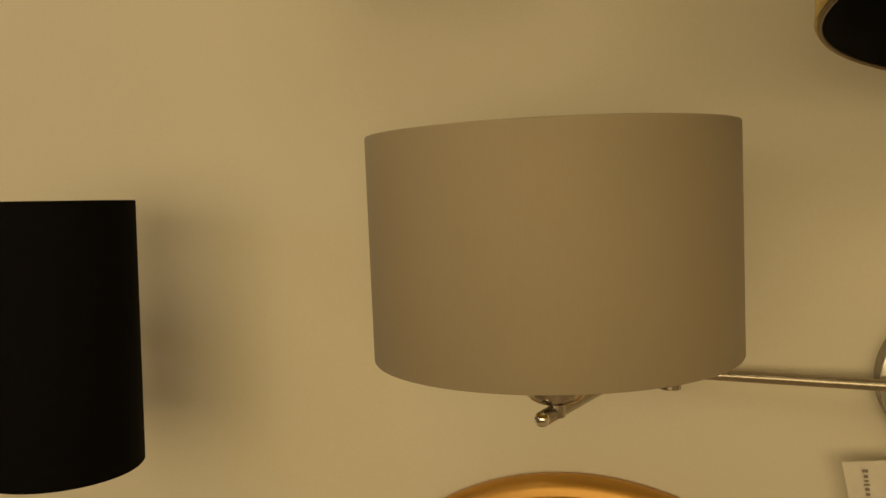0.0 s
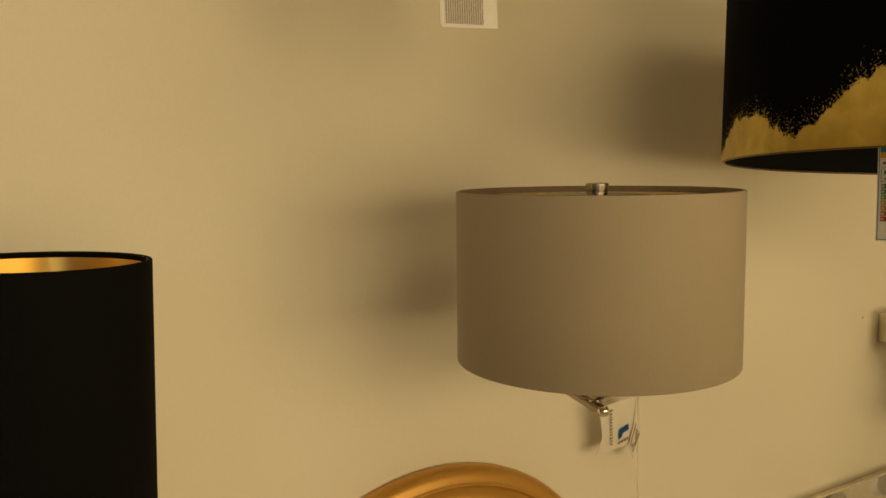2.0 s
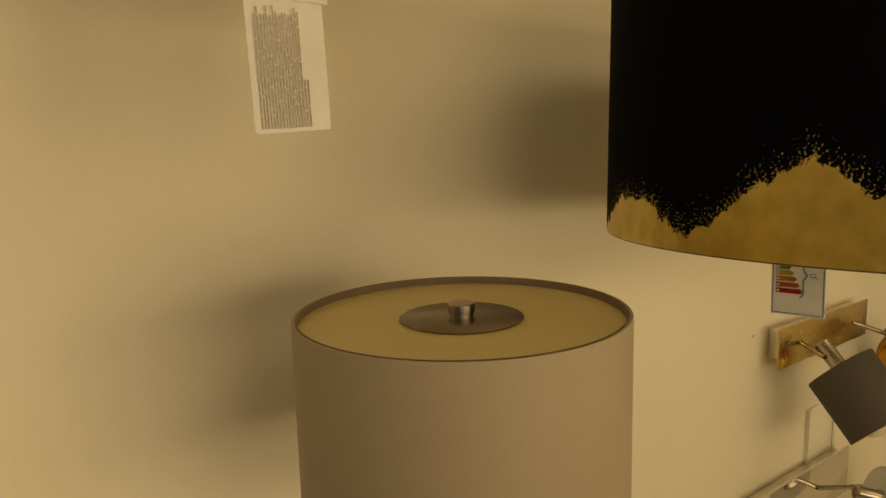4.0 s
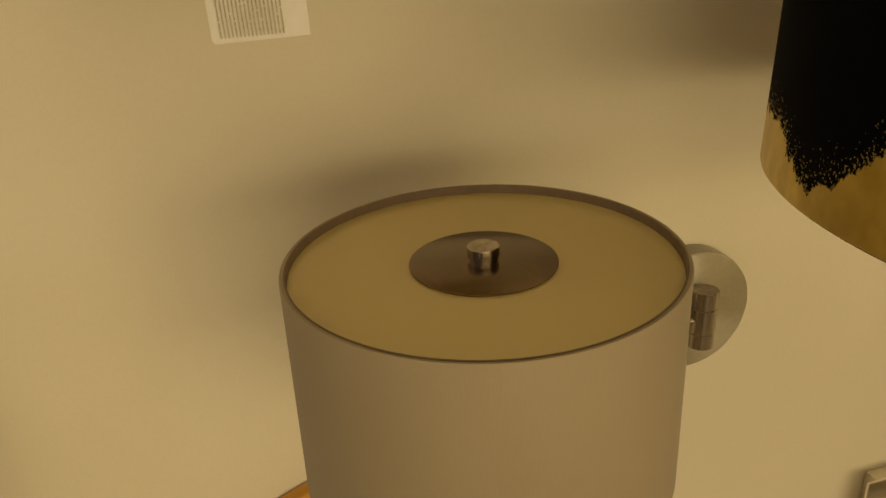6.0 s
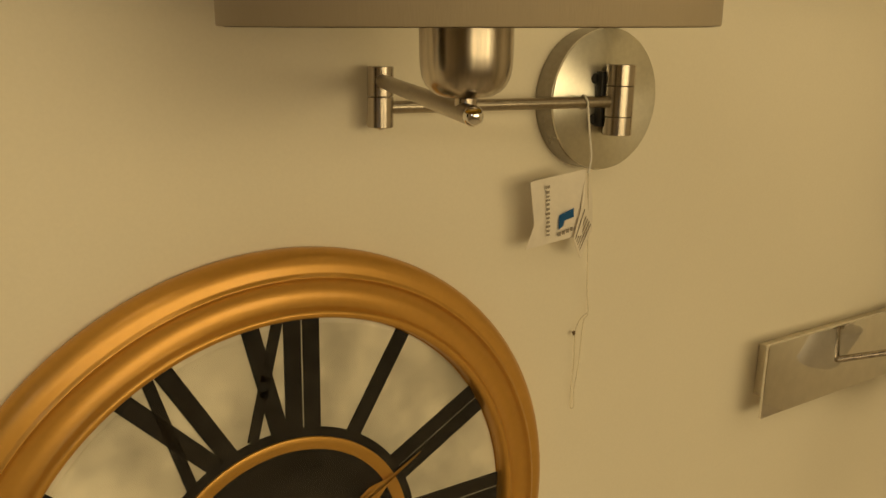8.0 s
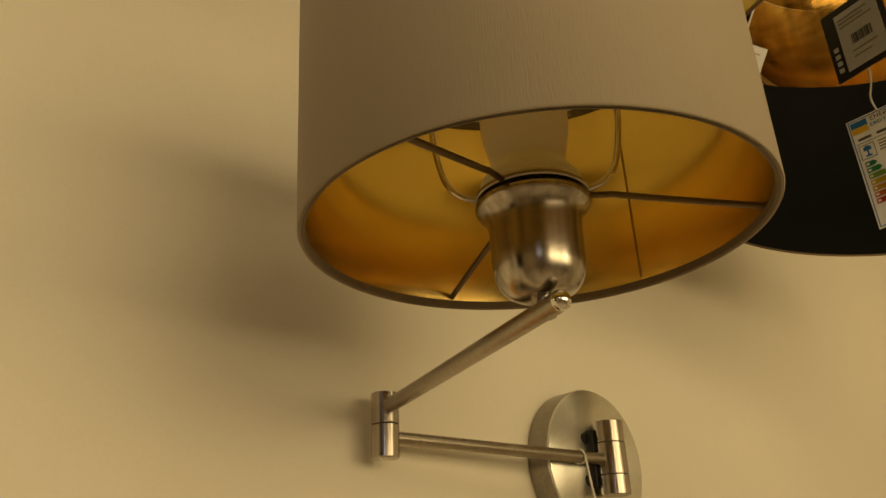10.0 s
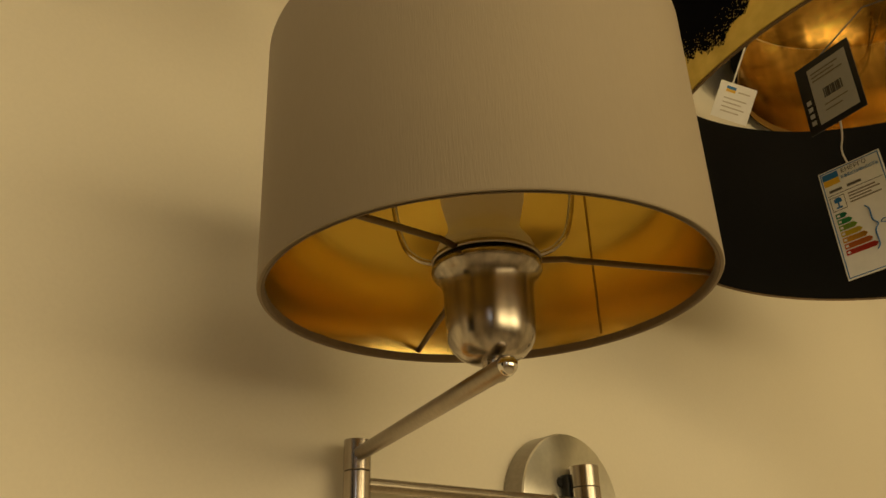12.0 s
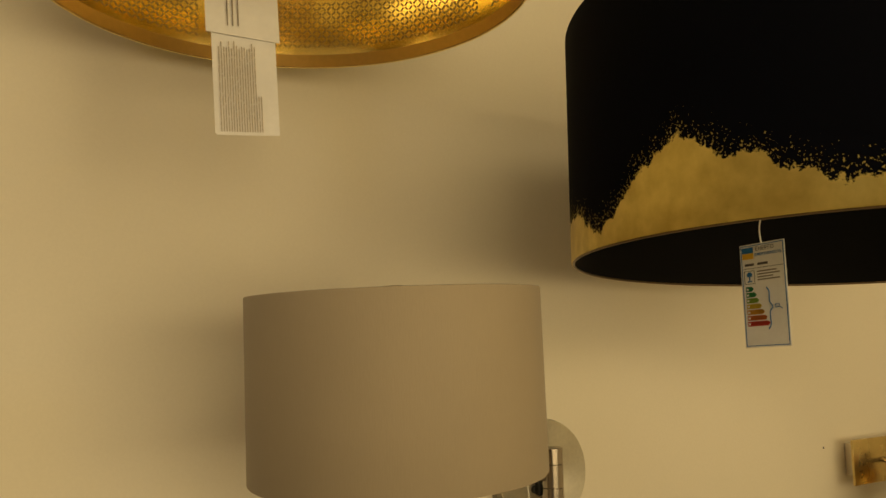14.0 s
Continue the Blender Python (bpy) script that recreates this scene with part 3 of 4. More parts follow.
pierced_pendant("gold_lined_pendant", pose(0.55, -0.262, 2.225), 0.25, 0.2, "black pendant shade with shiny gold inside", False, BLACK_CLOTH, GOLD_REFLECTIONS)


# ---- small black wall lamp ----
def black_wall_lamp():
    z, h, r = 1.5334, 0.2154, 0.0640
    at = pose(-0.6932, -0.1890, z)
    p = thing("black_wall_lamp", pose(-0.83, 0, 1.62), "black fabric wall lamp with gold inside the shade", "wall lamp")
    outer, inner = drum(r, h, 0.003)
    shade = part("shade", lathe(outer, 128), BLACK_CLOTH, p, "", at)
    part("shade_lining", lathe(inner, 128), ORANGE_FOIL, shade, "gold foil lining", at)
    ri = r - 0.003
    part("edge_tape", lathe([(ri, h - 0.0036), (ri - 0.0007, h - 0.0032), (ri - 0.0007, h - 0.0006), (ri, h - 0.0002)], 128), BLACK_CLOTH, shade, "", at)
    part("arm", tube([(-0.83, -0.012, 1.62), (-0.6932, -0.1890, 1.62)], 0.006, 16), BLACK_METAL, p, "", Matrix())
    part("wall_plate", lathe([(0, 0.02), (0.028, 0.02), (0.03, 0.018), (0.03, 0.0004), (0, 0.0004)], 48), BLACK_METAL, p, "", pose(-0.83, 0, 1.62, 90))
    part("lamp_holder", lathe([(0, 0.085), (0.018, 0.085), (0.02, 0.09), (0.02, 0.13), (0, 0.13)], 32), BLACK_METAL, p, "", at)
    part("spoke", tube([at @ Vector((-0.06, 0, 0.1)), at @ Vector((0.06, 0, 0.1))], 0.0016, 8), BLACK_METAL, p, "", Matrix())
    return p


black_wall_lamp()


# ---- round wall clock ----
def wall_clock():
    cx, cz = -0.2957, 1.246
    at = pose(cx, 0, cz, 90)
    p = thing("wall_clock", pose(cx, 0, cz), "round bronze-gold wall clock with black roman numerals", "clock")
    part("case_rim", lathe([(0.19, 0.0006), (0.2505, 0.0006), (0.2530, 0.003), (0.2534, 0.0075), (0.2525, 0.0115), (0.2500, 0.0150), (0.2460, 0.0178), (0.2415, 0.0192), (0.2378, 0.0198),
                            (0.2362, 0.0203), (0.2352, 0.0214), (0.2341, 0.0217), (0.2332, 0.0210), (0.2326, 0.0196), (0.2312, 0.0180), (0.2285, 0.0166), (0.2250, 0.0160),
                            (0.2205, 0.0164), (0.2165, 0.0176), (0.2130, 0.0192), (0.2112, 0.0204), (0.2104, 0.0228), (0.2088, 0.0244), (0.2068, 0.0248), (0.2050, 0.0240), (0.2038, 0.0220), (0.2032, 0.017),
                            (0.2030, 0.0095), (0.19, 0.0090)], 224), CLOCK_GOLD, p, "stepped bronze-gold rim", at)
    part("dial", lathe([(0, 0.0090), (0.202, 0.0090), (0.202, 0.0105), (0, 0.0105)], 128), CLOCK_FACE, p, "mottled ivory dial", at)
    part("inner_ring", lathe([(0.0965, 0.0106), (0.1065, 0.0106), (0.1065, 0.0130), (0.1055, 0.0136), (0.0975, 0.0136), (0.0965, 0.0130)], 128), CLOCK_GOLD, p, "gold inner ring", at)
    part("dial_centre", lathe([(0, 0.0106), (0.0965, 0.0106), (0.0965, 0.0120), (0, 0.0120)], 96), CLOCK_BLACK, p, "black dial centre", at)
    part("numeral_band", lathe([(0.1066, 0.0106), (0.1140, 0.0106), (0.1140, 0.0116), (0.1066, 0.0116)], 96), CLOCK_BLACK, p, "", at)

    def stroke(u0, v0, u1, v1, w):
        """One stroke of a numeral; u across, v outward."""
        a, b = Vector((u0, v0, 0.0110)), Vector((u1, v1, 0.0110))
        d = b - a
        turn = math.atan2(d.y, d.x)
        return slab(d.length, w, 0.0014, 0, (0, 0, 0)), (a + b) / 2, turn

    forms = {"I": ((0, 0, 0, 1, 1.0),), "V": ((-0.7, 1, 0, 0, 1.0), (0.7, 1, 0, 0, 0.62)), "X": ((-0.75, 1, 0.75, 0, 1.0), (0.75, 1, -0.75, 0, 0.62))}
    advance = {"I": 0.0148, "V": 0.027, "X": 0.029}
    words = ("XII", "I", "II", "III", "IIII", "V", "VI", "VII", "VIII", "IX", "X", "XI")
    for hour, word in enumerate(words):
        span = sum(advance[ch] for ch in word)
        x = -span / 2
        pieces = []
        for ch in word:
            mid = x + advance[ch] / 2
            half = advance[ch] / 2
            for u0, v0, u1, v1, w in forms[ch]:
                b, centre, turn = stroke(mid + u0 * half, 0.111 + 0.091 * v0, mid + u1 * half, 0.111 + 0.091 * v1, 0.0134 * w)
                bmesh.ops.transform(b, matrix=Matrix.Translation(centre) @ Matrix.Rotation(turn, 4, "Z"), verts=b.verts)
                pieces.append(b)
            x += advance[ch]
        part("numeral", merged(*pieces), CLOCK_BLACK, p, "", at @ Matrix.Rotation(-hour * math.pi / 6, 4, "Z"), smooth=False)
    for deg, ln, w in ((60, 0.135, 0.006), (200, 0.085, 0.007)):
        bm = bmesh.new()
        outline = [(-0.0025, -0.02), (0.0025, -0.02), (w * 0.4, 0.3 * ln), (w * 1.3, 0.62 * ln), (w * 0.35, 0.74 * ln), (0.0004, ln), (-0.0004, ln), (-w * 0.35, 0.74 * ln),
                   (-w * 1.3, 0.62 * ln), (-w * 0.4, 0.3 * ln)]
        bm.faces.new([bm.verts.new((u, v, 0.0160)) for u, v in outline])
        bmesh.ops.solidify(bm, geom=bm.faces[:], thickness=0.001)
        part("hand", bm, CLOCK_GOLD, p, "gold clock hand", at @ Matrix.Rotation(-radians(deg), 4, "Z"), smooth=False)
    part("hub", lathe([(0, 0.0200), (0.005, 0.0195), (0.007, 0.0180), (0.007, 0.0120), (0, 0.0120)], 24), CLOCK_GOLD, p, "", at)
    part("glass", lathe([(0, 0.0225), (0.2, 0.0220), (0.2, 0.0212), (0, 0.0217)], 96), CLEAR_GLASS, p, "clear cover glass", at).visible_shadow = False
    return p


wall_clock()


# ---- hanging cards and labels ----
def bars(rows, material, parent, frame_m, lift=0.0004, name="print_line"):
    """Flat ink bars (u, v, width, height) on a card whose frame is u along x and v along z, facing -y."""
    for u, v, w, h in rows:
        part(name, slab(w, 0.0003, h, 0, (u + w / 2, -lift, v + h / 2)), material, parent, "", frame_m, smooth=False)


def frame_of(origin, u_dir, v_dir):
    """A pose whose x runs along u_dir and whose z runs nearly along v_dir."""
    u = Vector(u_dir).normalized()
    v = Vector(v_dir)
    v = (v - u * v.dot(u)).normalized()
    y = v.cross(u)
    return Matrix(((u.x, y.x, v.x, origin[0]), (u.y, y.y, v.y, origin[1]), (u.z, y.z, v.z, origin[2]), (0, 0, 0, 1)))


def energy_label():
    """White energy label under the big black shade."""
    bl, br, tl = Vector((0.0591, -0.2627, 1.7385)), Vector((0.0600, -0.3120, 1.7404)), Vector((0.0632, -0.2623, 1.8347))
    m = frame_of(bl, br - bl, tl - bl)
    w, h = 0.0488, 0.0965
    lab = thing("energy_label", m, "white energy rating label hung on a cotton thread", "label")
    card = part("card", slab(w, 0.0006, h, 0, (w / 2, 0, h / 2)), PAPER, lab, "", m, smooth=False)
    f = 0.0007
    bars([(0.0012, 0.0012, w - 0.0024, f), (0.0012, h - 0.0019, w - 0.0024, f), (0.0012, 0.0012, f, h - 0.0024), (w - 0.0019, 0.0012, f, h - 0.0024)], BLUE, card, m, name="border_line")
    bars([(0.0025, h - 0.0085, 0.0125, 0.0055)], BLUE, card, m, name="flag_stripe")
    bars([(0.0025, h - 0.0140, 0.0125, 0.0055)], YELLOW, card, m, name="flag_stripe")
    for text, size, u, v, material in (("ЕНЕРГО", 0.0052, 0.0175, h - 0.0068, INK), ("ЕФЕКТИВНІСТЬ", 0.0037, 0.0165, h - 0.0118, BLUE)):
        cu = bpy.data.curves.new("label_text", "FONT")
        cu.body, cu.size, cu.extrude = text, size, 0.0001
        cu.materials.append(material)
        ob = new("label_text", cu)
        ob.parent = card
        ob.matrix_basis = Matrix.Translation((u, -0.0006, v)) @ Matrix.Rotation(math.pi / 2, 4, "X")
    bars([(0.005, h - 0.0205, 0.010, 0.0022), (0.019, h - 0.0205, 0.011, 0.0022), (0.003, h - 0.0232, w - 0.006, 0.0004)], INK, card, m)
    bars([(0.018, h - 0.0270 - 0.0026 * k, (0.021, 0.024, 0.017, 0.024)[k], 0.0012) for k in range(4)], INK_SOFT, card, m)
    # lamp sign in a box
    bars([(0.0035, h - 0.0375, 0.0115, 0.0004), (0.0035, h - 0.0255, 0.0115, 0.0004), (0.0035, h - 0.0375, 0.0004, 0.0124), (0.0146, h - 0.0375, 0.0004, 0.0124)], INK, card, m, name="border_line")
    bars([(0.0064, h - 0.0305, 0.0058, 0.0030), (0.0075, h - 0.0282, 0.0036, 0.0018), (0.0087, h - 0.0345, 0.0012, 0.0045), (0.0070, h - 0.0358, 0.0046, 0.0014)], BLUE, card, m, name="lamp_sign")
    tints = ((0.01, 0.22, 0.10), (0.03, 0.30, 0.08), (0.25, 0.42, 0.05), (0.70, 0.52, 0.03), (0.72, 0.36, 0.03), (0.65, 0.17, 0.03), (0.60, 0.04, 0.02))
    for k, tint in enumerate(tints):
        v0 = h - 0.0445 - 0.0054 * k
        ln = 0.0065 + 0.0026 * k
        bm = bmesh.new()
        bm.faces.new([bm.verts.new((0.0045 + a, -0.0007, v0 + b)) for a, b in ((0, 0), (ln, 0), (ln + 0.0024, 0.0022), (ln, 0.0044), (0, 0.0044))])
        bmesh.ops.solidify(bm, geom=bm.faces[:], thickness=0.0002)
        part("rating_arrow", bm, mat("rating_ink", tint, 0.5, grain=0.04), card, "", m, smooth=False)
        bars([(0.0055, v0 + 0.0012, 0.0022, 0.0018)], PAPER, card, m, 0.0010, "rating_letter")
    br_pts = bend([(0.027, -0.0008, h - 0.042), (0.0295, -0.0008, h - 0.046), (0.0295, -0.0008, h - 0.055), (0.0325, -0.0008, h - 0.060), (0.0295, -0.0008, h - 0.065),
                   (0.0295, -0.0008, h - 0.076), (0.027, -0.0008, h - 0.080)], 5)
    part("pen_brace", tube([m @ Vector(q) for q in br_pts], 0.0005, 6), BLUE, card, "", Matrix())
    loop = [(0.0375 + 0.0026 * math.cos(t * 0.7), -0.0008, h - 0.0595 + 0.0016 * math.sin(t * 0.7)) for t in range(9)] + [(0.0425, -0.0008, h - 0.0625)]
    part("pen_loop", tube([m @ Vector(q) for q in loop], 0.0003, 6), BLUE, card, "", Matrix())
    top = m @ Vector((w * 0.5, -0.0002, h - 0.001))
    part("thread", tube(bend([top, top + Vector((0.001, 0.002, 0.014)), Vector((0.061, -0.287, 1.868)), Vector((0.059, -0.288, 1.93))], 5), 0.0008, 8), THREAD, lab, "", Matrix())
    return lab


energy_label()


def black_card():
    """Black product card with a printed sticker, hung inside the big shade."""
    bl, br, tl = Vector((0.0576, -0.2643, 1.8669)), Vector((0.0456, -0.3149, 1.8661)), Vector((0.0548, -0.2647, 1.9310))
    m = frame_of(bl, br - bl, tl - bl)
    w, h = 0.052, 0.0642
    c = thing("product_card", m, "black product card with grey barcode sticker", "card")
    card = part("card", slab(w, 0.0008, h, 0, (w / 2, 0, h / 2)), BLACK_METAL, c, "", m, smooth=False)
    part("sticker", slab(w * 0.70, 0.0003, h * 0.82, 0, (w * 0.56, -0.0006, h * 0.49)), PAPER_GREY, card, "grey printed sticker", m, smooth=False)
    bars([(w * 0.26, h * (0.80 - 0.055 * k), w * (0.5, 0.42, 0.55)[k], 0.0012) for k in range(3)], INK_SOFT, card, m, 0.0009)
    bars([(w * 0.40 + 0.0016 * k, h * 0.40, 0.0008 + 0.0004 * (k % 3), 0.0085) for k in range(11)], INK, card, m, 0.0009, "barcode_bar")
    bars([(w * 0.36, h * 0.30, w * 0.42, 0.0010), (w * 0.36, h * 0.22, w * 0.3, 0.0010)], INK_SOFT, card, m, 0.0009)
    bars([(w * 0.07, h * (0.12 + 0.10 * k), 0.0042, 0.004) for k in range(4)], PAPER_GREY, card, m, 0.0007, "logo_shape")
    top = m @ Vector((w * 0.5, 0, h))
    part("thread", tube([top, Vector((0.09, -0.32, 1.985)), Vector((0.1120, -0.3680, 1.99))], 0.0007, 8), INK, c, "", Matrix())
    return c


black_card()


def white_tag():
    """Small white label by the gold-lined pendant."""
    w, h = 0.051, 0.050
    u, v = Vector((0.80, -0.52, -0.30)).normalized(), Vector((-0.03, -0.54, 0.83)).normalized()
    m = frame_of(Vector((0.361, -0.0656, 2.151)) - u * w / 2 - v * h / 2, u, v)
    c = thing("price_tag", m, "small white printed tag on a thread", "label")
    card = part("card", slab(w, 0.0006, h, 0, (w / 2, 0, h / 2)), PAPER, c, "", m, smooth=False)
    bars([(0.010, h - 0.009, 0.013, 0.004)], BLUE, card, m, name="flag_stripe")
    bars([(0.010, h - 0.013, 0.013, 0.004)], YELLOW, card, m, name="flag_stripe")
    bars([(0.010, h - 0.022 - 0.006 * k, 0.032 - 0.006 * (k % 2), 0.0014) for k in range(4)], INK_PALE, card, m)
    bars([(0.027, h - 0.011, 0.016, 0.0016)], INK_PALE, card, m)
    top = m @ Vector((0.016, 0, h))
    part("thread", tube([top, Vector((0.362, -0.098, 2.228))], 0.0012, 8), THREAD, c, "", Matrix())


white_tag()


def paper_leaflet():
    """Long printed leaflet on the gold pendant."""
    m = frame_of((-0.4176, -0.1877, 1.9073), (0.0475, -0.0069, 0.0023), (-0.006, 0, 1))
    w = 0.048
    c = thing("paper_leaflet", m, "white paper leaflet with rows of small print", "leaflet")
    leaf = part("sheet", sheet([[(0.0015, 0, 0), (w * 0.5, 0.0006, 0), (w, 0, 0.0004)], [(0, 0.0, 0.002), (w * 0.5, 0.0006, 0.03), (w, 0, 0.03)],
                         [(0, 0.001, 0.075), (w * 0.5, 0.0014, 0.075), (w, 0.001, 0.075)], [(0, 0.003, 0.11), (w * 0.5, 0.003, 0.11), (w, 0.003, 0.11)]]), PAPER, c, "", m)
    folder = part("folder", sheet([[(-0.004, -0.0012, 0.079), (w * 0.5, -0.001, 0.076), (w + 0.003, -0.0012, 0.073)], [(-0.004, 0.0012, 0.14), (w * 0.5, 0.0012, 0.14), (w + 0.003, 0.0012, 0.14)]],
                         0.0009), PAPER, c, "upper white card", m)
    rng = random.Random(4)
    for k in range(17):
        u = 0.0048 + 0.0019 * k
        v = 0.0025
        top = 0.070 + rng.uniform(-0.004, 0.003) if k < 15 else 0.030
        while v < top:
            ln = min(rng.uniform(0.006, 0.022), top - v)
            part("print_line", slab(0.0007, 0.0003, ln, 0, (u, -0.0006, v + ln / 2)), INK_PALE, leaf, "", m, smooth=False)
            v += ln + 0.0007
    for k in range(3):
        part("print_line", slab(0.0009, 0.0003, 0.022, 0, (0.012 + 0.004 * k, -0.0019, 0.095)), INK_SOFT, folder, "", m, smooth=False)
    for k in range(4):
        part("logo_shape", slab(0.003, 0.0003, 0.005, 0, (0.013 + 0.0055 * k, -0.0019, 0.117)), BLUE, folder, "", m, smooth=False)
    part("thread", tube([m @ Vector((w / 2, 0.001, 0.138)), Vector((-0.377, -0.21, 2.17))], 0.0008, 8), THREAD, c, "", Matrix())
    return c


paper_leaflet()


def folded_tag():
    """Folded white maker's tag that hangs from the lamp's lower arm."""
    c = thing("hang_tag", pose(-0.045, -0.036, 1.54), "folded white card tag with blue emblem on cotton thread", "label")
    a, b, d = Vector((-0.0881, -0.0330, 1.5363)), Vector((-0.0328, -0.0380, 1.5440)), Vector((-0.0860, -0.0270, 1.4780))
    m = frame_of(a, b - a, a - d)
    w, h = (b - a).length, 0.0585
    front = part("card", sheet([[(-0.004, 0.0020, -h - 0.001), (w * 0.5, 0.001, -h - 0.0005), (w * 0.93, -0.001, -h)], [(0.0025, -0.0015, -h * 0.64), (w * 0.5, -0.0005, -h * 0.6), (w * 0.97, -0.001, -h * 0.6)],
                                [(0, 0, 0), (w * 0.5, 0.0010, 0.0), (w, 0, 0)]], 0.0006), CARD, c, "", m)
    # printed inner leaf, folded back towards the wall
    top, low = Vector((-0.0322, -0.0378, 1.545)), Vector((-0.0390, -0.0345, 1.4835))
    back = part("card", sheet([[low, (-0.0285, -0.0285, 1.4715), (-0.0170, -0.0215, 1.4610)], [(-0.0345, -0.0372, 1.510), (-0.0210, -0.0300, 1.4995), (-0.0060, -0.0225, 1.4880)],
                               [top, (-0.0265, -0.0340, 1.5370), (-0.0150, -0.0290, 1.5200)]], 0.0006), CARD, c, "", Matrix())
    for k in range(5):
        u0 = 0.22 + 0.14 * k
        part("print_line", tube([low.lerp(Vector((-0.0170, -0.0215, 1.4610)), u0) + Vector((-0.0015, -0.0016, 0.004)),
                                 Vector((-0.0345, -0.0372, 1.510)).lerp(Vector((-0.0060, -0.0225, 1.4880)), u0) + Vector((-0.0008, -0.0018, 0.0 if k else 0.004))], 0.0005, 6), INK_SOFT, back, "", Matrix())
    rng = random.Random(2)
    v = -0.005
    for k in range(12):
        ln = rng.uniform(0.0024, 0.0038)
        part("print_shape", slab(0.0030 if k % 3 else 0.0042, 0.0003, ln * 0.62, 0, (w * 0.28, -0.0022, v - ln / 2)), INK_SOFT, front, "", m, smooth=False)
        v -= ln + 0.0007
    bm = bmesh.new()
    bm.faces.new([bm.verts.new((u, -0.0020, q)) for u, q in ((0.0265, -0.0475), (0.0315, -0.0450), (0.0330, -0.0405), (0.0425, -0.0390), (0.0425, -0.0310), (0.0275, -0.0345))])
    bmesh.ops.solidify(bm, geom=bm.faces[:], thickness=0.0003)
    part("emblem", bm, BLUE, front, "blue emblem", m, smooth=False)
    for k in range(4):
        part("logo_shape", slab(0.0026, 0.0003, 0.0034, 0, (0.0275 + 0.0042 * k, -0.0022, -0.0515 + 0.0006 * k)), INK_SOFT, front, "", m, smooth=False)
    rim = Vector((-0.037, -0.0345, 1.5995))
    loop = [rim + Vector((0.001 * math.sin(2 * t), 0.0056 * math.cos(t), 0.0056 * math.sin(t))) for t in [i * math.pi / 8 for i in range(17)]]
    part("thread", tube(loop, 0.0009, 8), THREAD, c, "", Matrix())
    part("thread", tube(bend([rim + Vector((0, -0.0056, -0.001)), Vector((-0.0345, -0.0415, 1.575)), Vector((-0.0318, -0.0425, 1.555)), Vector((-0.0315, -0.0400, 1.541))], 6), 0.0009, 8), THREAD, c, "", Matrix())
    tail = bend([Vector(q) for q in ((-0.0300, -0.0380, 1.541), (-0.0080, -0.0200, 1.470), (0.0060, -0.0080, 1.425), (0.0112, -0.006, 1.4004), (0.0057, -0.006, 1.3913), (0.0033, -0.006, 1.3533), (-0.0007, -0.006, 1.3254),
                                     (0.0003, -0.006, 1.3085), (-0.0020, -0.006, 1.3060), (-0.0042, -0.006, 1.3085), (-0.0050, -0.006, 1.3264), (-0.0031, -0.006, 1.3547), (-0.0040, -0.006, 1.3830), (0.0017, -0.006, 1.3955),
                                     (0.0100, -0.006, 1.4004))], 5)
    part("plastic_loop", tube(tail, 0.00055, 8), CLEAR_PLASTIC, c, "clear plastic tie", Matrix())
    part("tie_head", slab(0.0030, 0.0016, 0.0042, 0.0006), WIRE, c, "dark end of the tie", pose(-0.0052, -0.006, 1.3832, 0, -20, 0))
    return c


folded_tag()

hole = part("nail_hole", lathe([(0, 0.0008), (0.0012, 0.0007), (0.0018, 0.0004), (0, 0.0003)], 12), INK, None, m=pose(0.5324, 0, 1.5822, 90))
tagged(hole, "tiny dark nail hole in the cream wall", "nail hole")


# ---- twin spotlights on the right ----
def small_drum(parent, at, r, h, cloth, lining, capped=False):
    outer, inner = drum(r, h, 0.0024)
    shade = part("shade", lathe(outer, 64), cloth, parent, "", at)
    part("shade_lining", lathe(inner, 64), lining, shade, "", at)
    if capped:
        part("top_cap", lathe([(0.013, h - 0.003), (r - 0.0026, h - 0.003), (r - 0.0026, h - 0.0008), (0.013, h - 0.0008)], 64), cloth, shade, "", at)
    for deg in (0, 90):
        e = Vector((math.cos(radians(deg)), math.sin(radians(deg)), 0)) * (r - 0.003)
        part("spoke", tube([at @ (-e + Vector((0, 0, h - 0.02))), at @ (e + Vector((0, 0, h - 0.02)))], 0.0012, 8), WIRE, parent, "", Matrix())


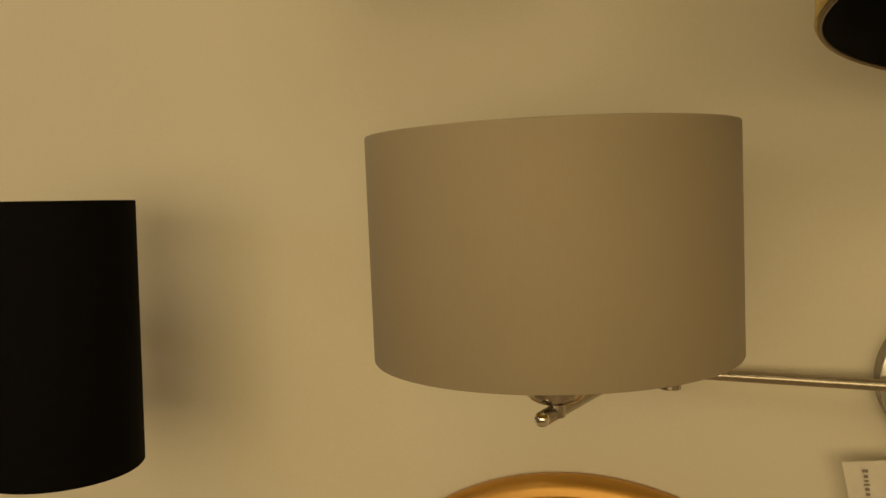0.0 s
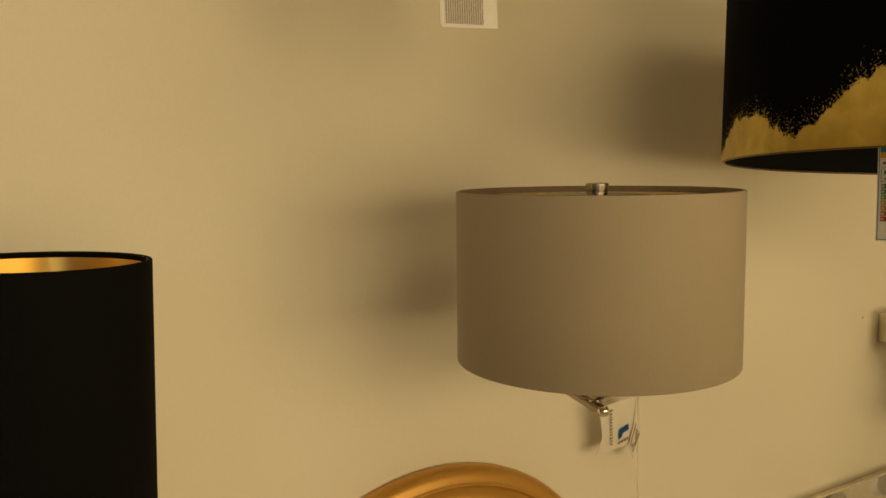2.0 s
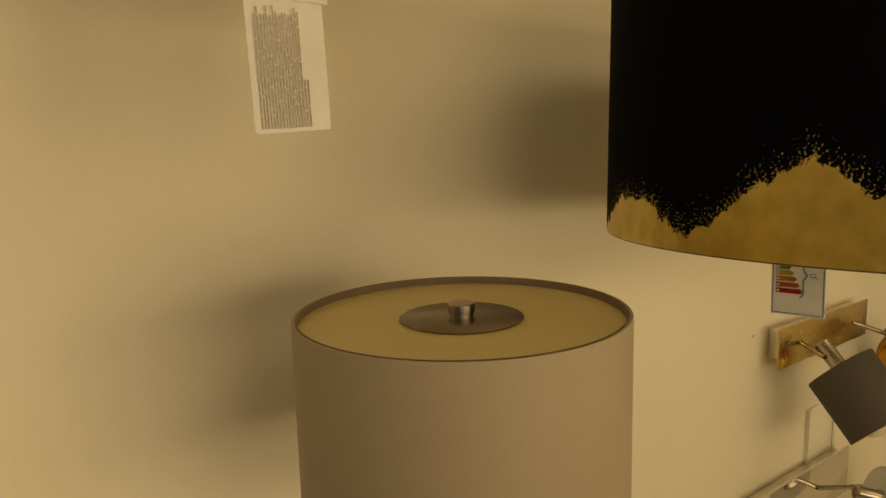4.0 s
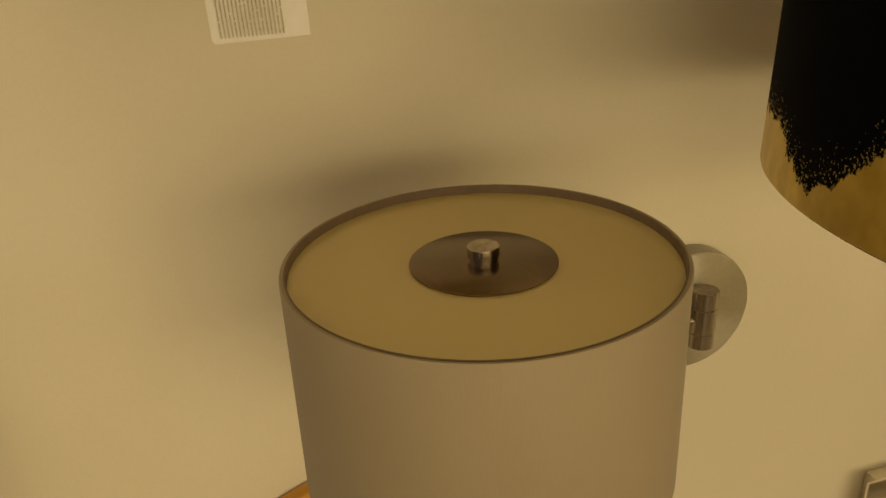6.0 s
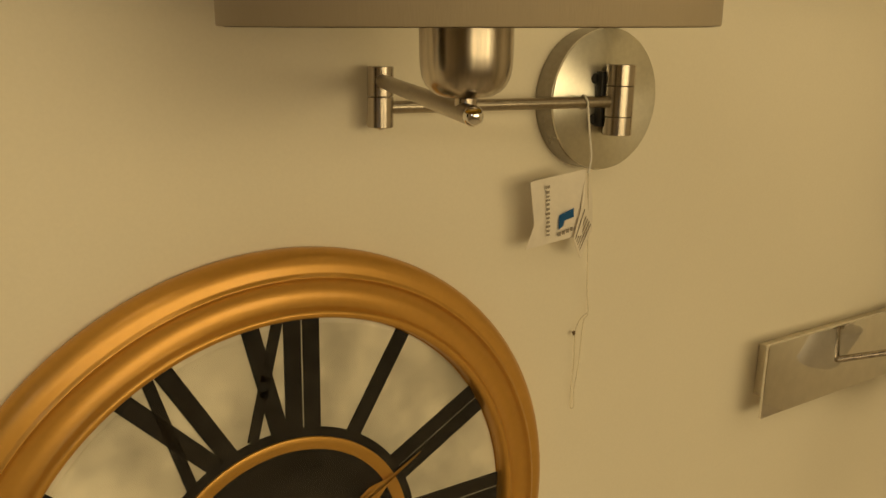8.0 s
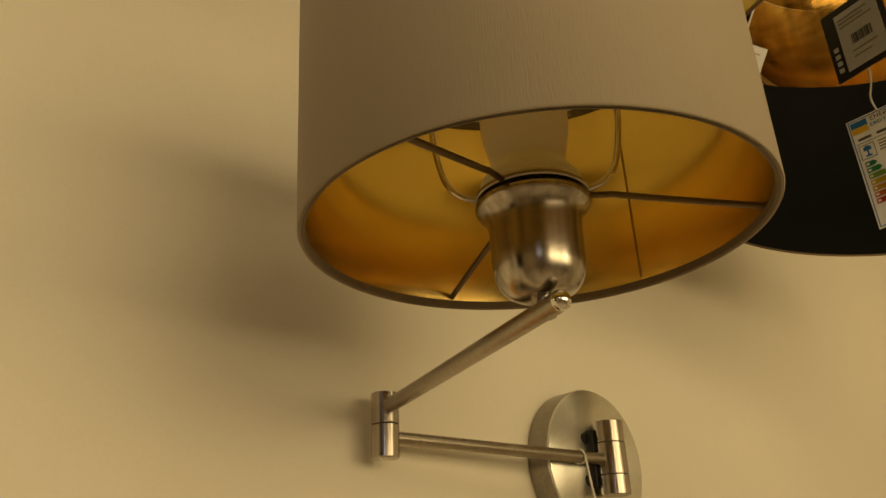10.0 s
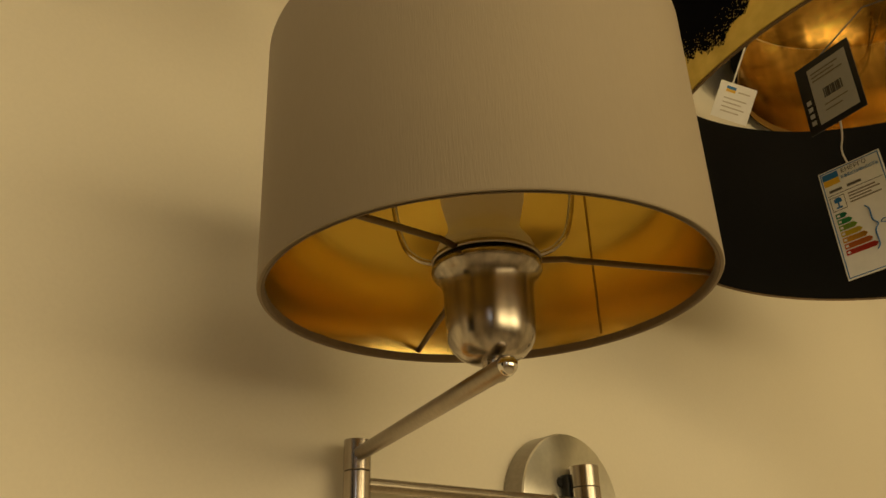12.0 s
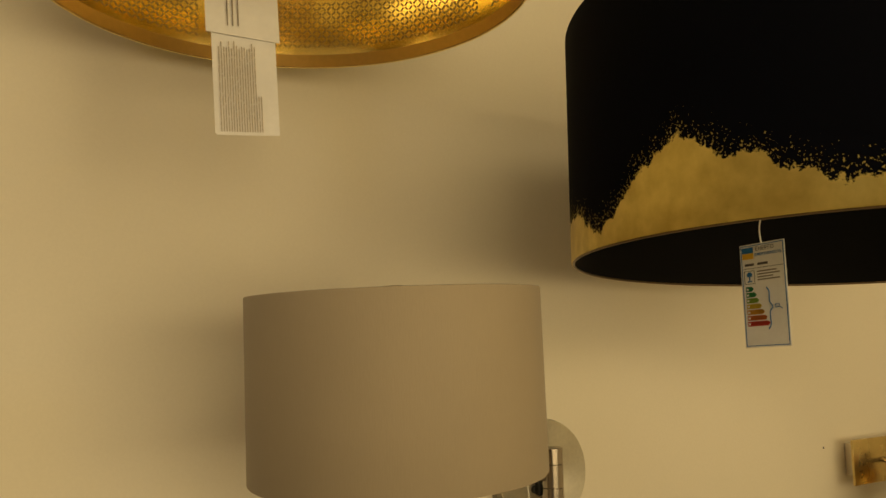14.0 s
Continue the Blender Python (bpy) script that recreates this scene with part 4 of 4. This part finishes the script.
def spot_bar(name, label, x0, x1, z0, z1, plate, metal, heads, cloth, lining):
    p = thing(name, pose((x0 + x1) / 2, 0, (z0 + z1) / 2), label, "spotlight", "spotlights on the wall")
    cx, cz = (x0 + x1) / 2, (z0 + z1) / 2
    part("wall_box", slab(x1 - x0 - 0.03, 0.028, (z1 - z0) * 0.72, 0.002), NICKEL_FLAT, p, "", pose(cx + 0.012, -0.0145, cz))
    part("front_plate", slab(x1 - x0, 0.004, z1 - z0, 0.001), plate, p, "", pose(cx, -0.031, cz))
    for hx, elbow, top, bottom in heads:
        s, e, t, b = Vector((hx, -0.033, cz)), Vector(elbow), Vector(top), Vector(bottom)
        axis = (b - t).normalized()
        part("arm", tube(bend([s, s + (e - s) * 0.55, e], 5), 0.004, 12), metal, p, "", Matrix())
        q = Matrix.Translation(t) @ axis.to_track_quat("Z", "Y").to_matrix().to_4x4()
        part("lamp_holder", lathe([(0, -0.046), (0.010, -0.046), (0.0125, -0.044), (0.0125, -0.006), (0.0135, -0.004), (0.0135, 0.02), (0, 0.02)], 28), metal, p, "", q)
        h = (b - t).length
        small_drum(p, q @ Matrix.Translation((0, 0, h)) @ Matrix.Rotation(math.pi, 4, "X"), 0.054, h, cloth, lining, cloth is WHITE_SHADE)
        part("bulb", lathe([(0.014, 0.02), (0.014, h - 0.05), (0.026, h - 0.03), (0.030, h - 0.012), (0.027, h + 0.002), (0.014, h + 0.009), (0, h + 0.010)], 28), WHITE_PLASTIC, p, "", q)
    return p


spot_bar("twin_spotlight", "brass wall spotlight bar with two dark grey shades", 0.554, 0.882, 1.529, 1.594, BRASS, NICKEL,
         ((0.625, (0.599, -0.084, 1.552), (0.613, -0.101, 1.537), (0.609, -0.172, 1.461)), (0.82, (0.879, -0.079, 1.535), (0.892, -0.096, 1.517), (0.961, -0.135, 1.446))), GREY_SHADE, GOLD_FOIL)
spot_bar("twin_spotlight", "polished chrome wall spotlight bar with two white shades", 0.262, 0.842, 1.240, 1.328, CHROME, NICKEL,
         ((0.40, (0.485, -0.122, 1.318), (0.497, -0.136, 1.314), (0.486, -0.163, 1.241)), (0.72, (0.755, -0.093, 1.296), (0.774, -0.115, 1.277), (0.866, -0.190, 1.246))), WHITE_SHADE, WHITE_SHADE)


def oval_sconce(at, label, hh, ribs):
    p = thing("oval_sconce", at, label, "wall lamp", "oval wall sconces")
    ob = part("back_plate", lathe([(0, 0.012), (0.026, 0.012), (0.034, 0.010), (0.040, 0.004), (0.040, 0.0005), (0, 0.0005)], 48), AMBER_GLASS if ribs else BRASS, p, "", at @ pose(0, 0, 0, 90))
    ob.scale = (1.9, hh, 1)
    part("lamp_holder", lathe([(0, 0.012), (0.016, 0.012), (0.017, 0.024), (0.012, 0.030), (0.006, 0.040), (0, 0.041)], 24), BRASS, p, "brass boss", at @ pose(0, 0, 0, 90))
    rim = [at @ Vector((0.078 * math.cos(a), -0.016, 0.041 * hh * math.sin(a))) for a in [2 * math.pi * k / 40 for k in range(41)]]
    part("rim", tube(rim, 0.0035, 8), BRASS if not ribs else CRYSTAL, p, "", Matrix())
    for k in range(ribs):
        a = 2 * math.pi * k / ribs
        e = Vector((0.078 * math.cos(a), -0.016, 0.041 * hh * math.sin(a)))
        part("rib", tube([at @ Vector((e.x * 0.24, -0.018, e.z * 0.24)), at @ Vector((e.x * 0.6, -0.022, e.z * 0.6)), at @ e], 0.0028, 8), CRYSTAL, p, "", Matrix())
    return p


oval_sconce(pose(1.215, 0, 1.538), "oval wall sconce with amber glass ribs and brass boss", 1.5, 12)
oval_sconce(pose(1.21, 0, 1.255), "plain oval brass wall sconce with round boss", 1.5, 0)


def switch_plate(x, z):
    c = thing("cover_plate", pose(x, 0, z), "flat white plastic cover plate on the wall", "cover plate")
    part("plate", slab(0.110, 0.004, 0.104, 0.0012, (0, -0.0024, 0)), WHITE_PLASTIC, c, "", pose(x, 0, z))
    for u in (-0.051, 0.051):
        part("edge_strip", slab(0.008, 0.004, 0.104, 0.001, (u, -0.0066, 0)), WHITE_PLASTIC, c, "", pose(x, 0, z))


switch_plate(0.785, 1.362)


def hanging_drum(name, at, r, h, cloth, label):
    p = thing(name, at, label, "pendant lamp")
    outer, inner = drum(r, h, 0.003)
    shade = part("shade", lathe(outer, 96), cloth, p, "", at)
    part("shade_lining", lathe(inner, 96), WHITE_SHADE, shade, "", at)
    part("spoke", tube([at @ Vector((-r + 0.004, 0, h - 0.01)), at @ Vector((r - 0.004, 0, h - 0.01))], 0.002, 8), WIRE, p, "", Matrix())
    x, y, z = at.translation
    part("cord", tube([(x, y, z + h - 0.01), (x, y, ZC - 0.005)], 0.003, 8), BLACK_METAL, p, "", Matrix())


hanging_drum("brown_pendant_lamp", pose(1.235, -0.135, 1.675), 0.12, 0.15, BROWN_SHADE, "brown fabric drum pendant in the shop corner")
hanging_drum("small_black_pendant", pose(1.50, -0.10, 1.20), 0.08, 0.16, BLACK_CLOTH, "small black drum pendant in the shop corner")
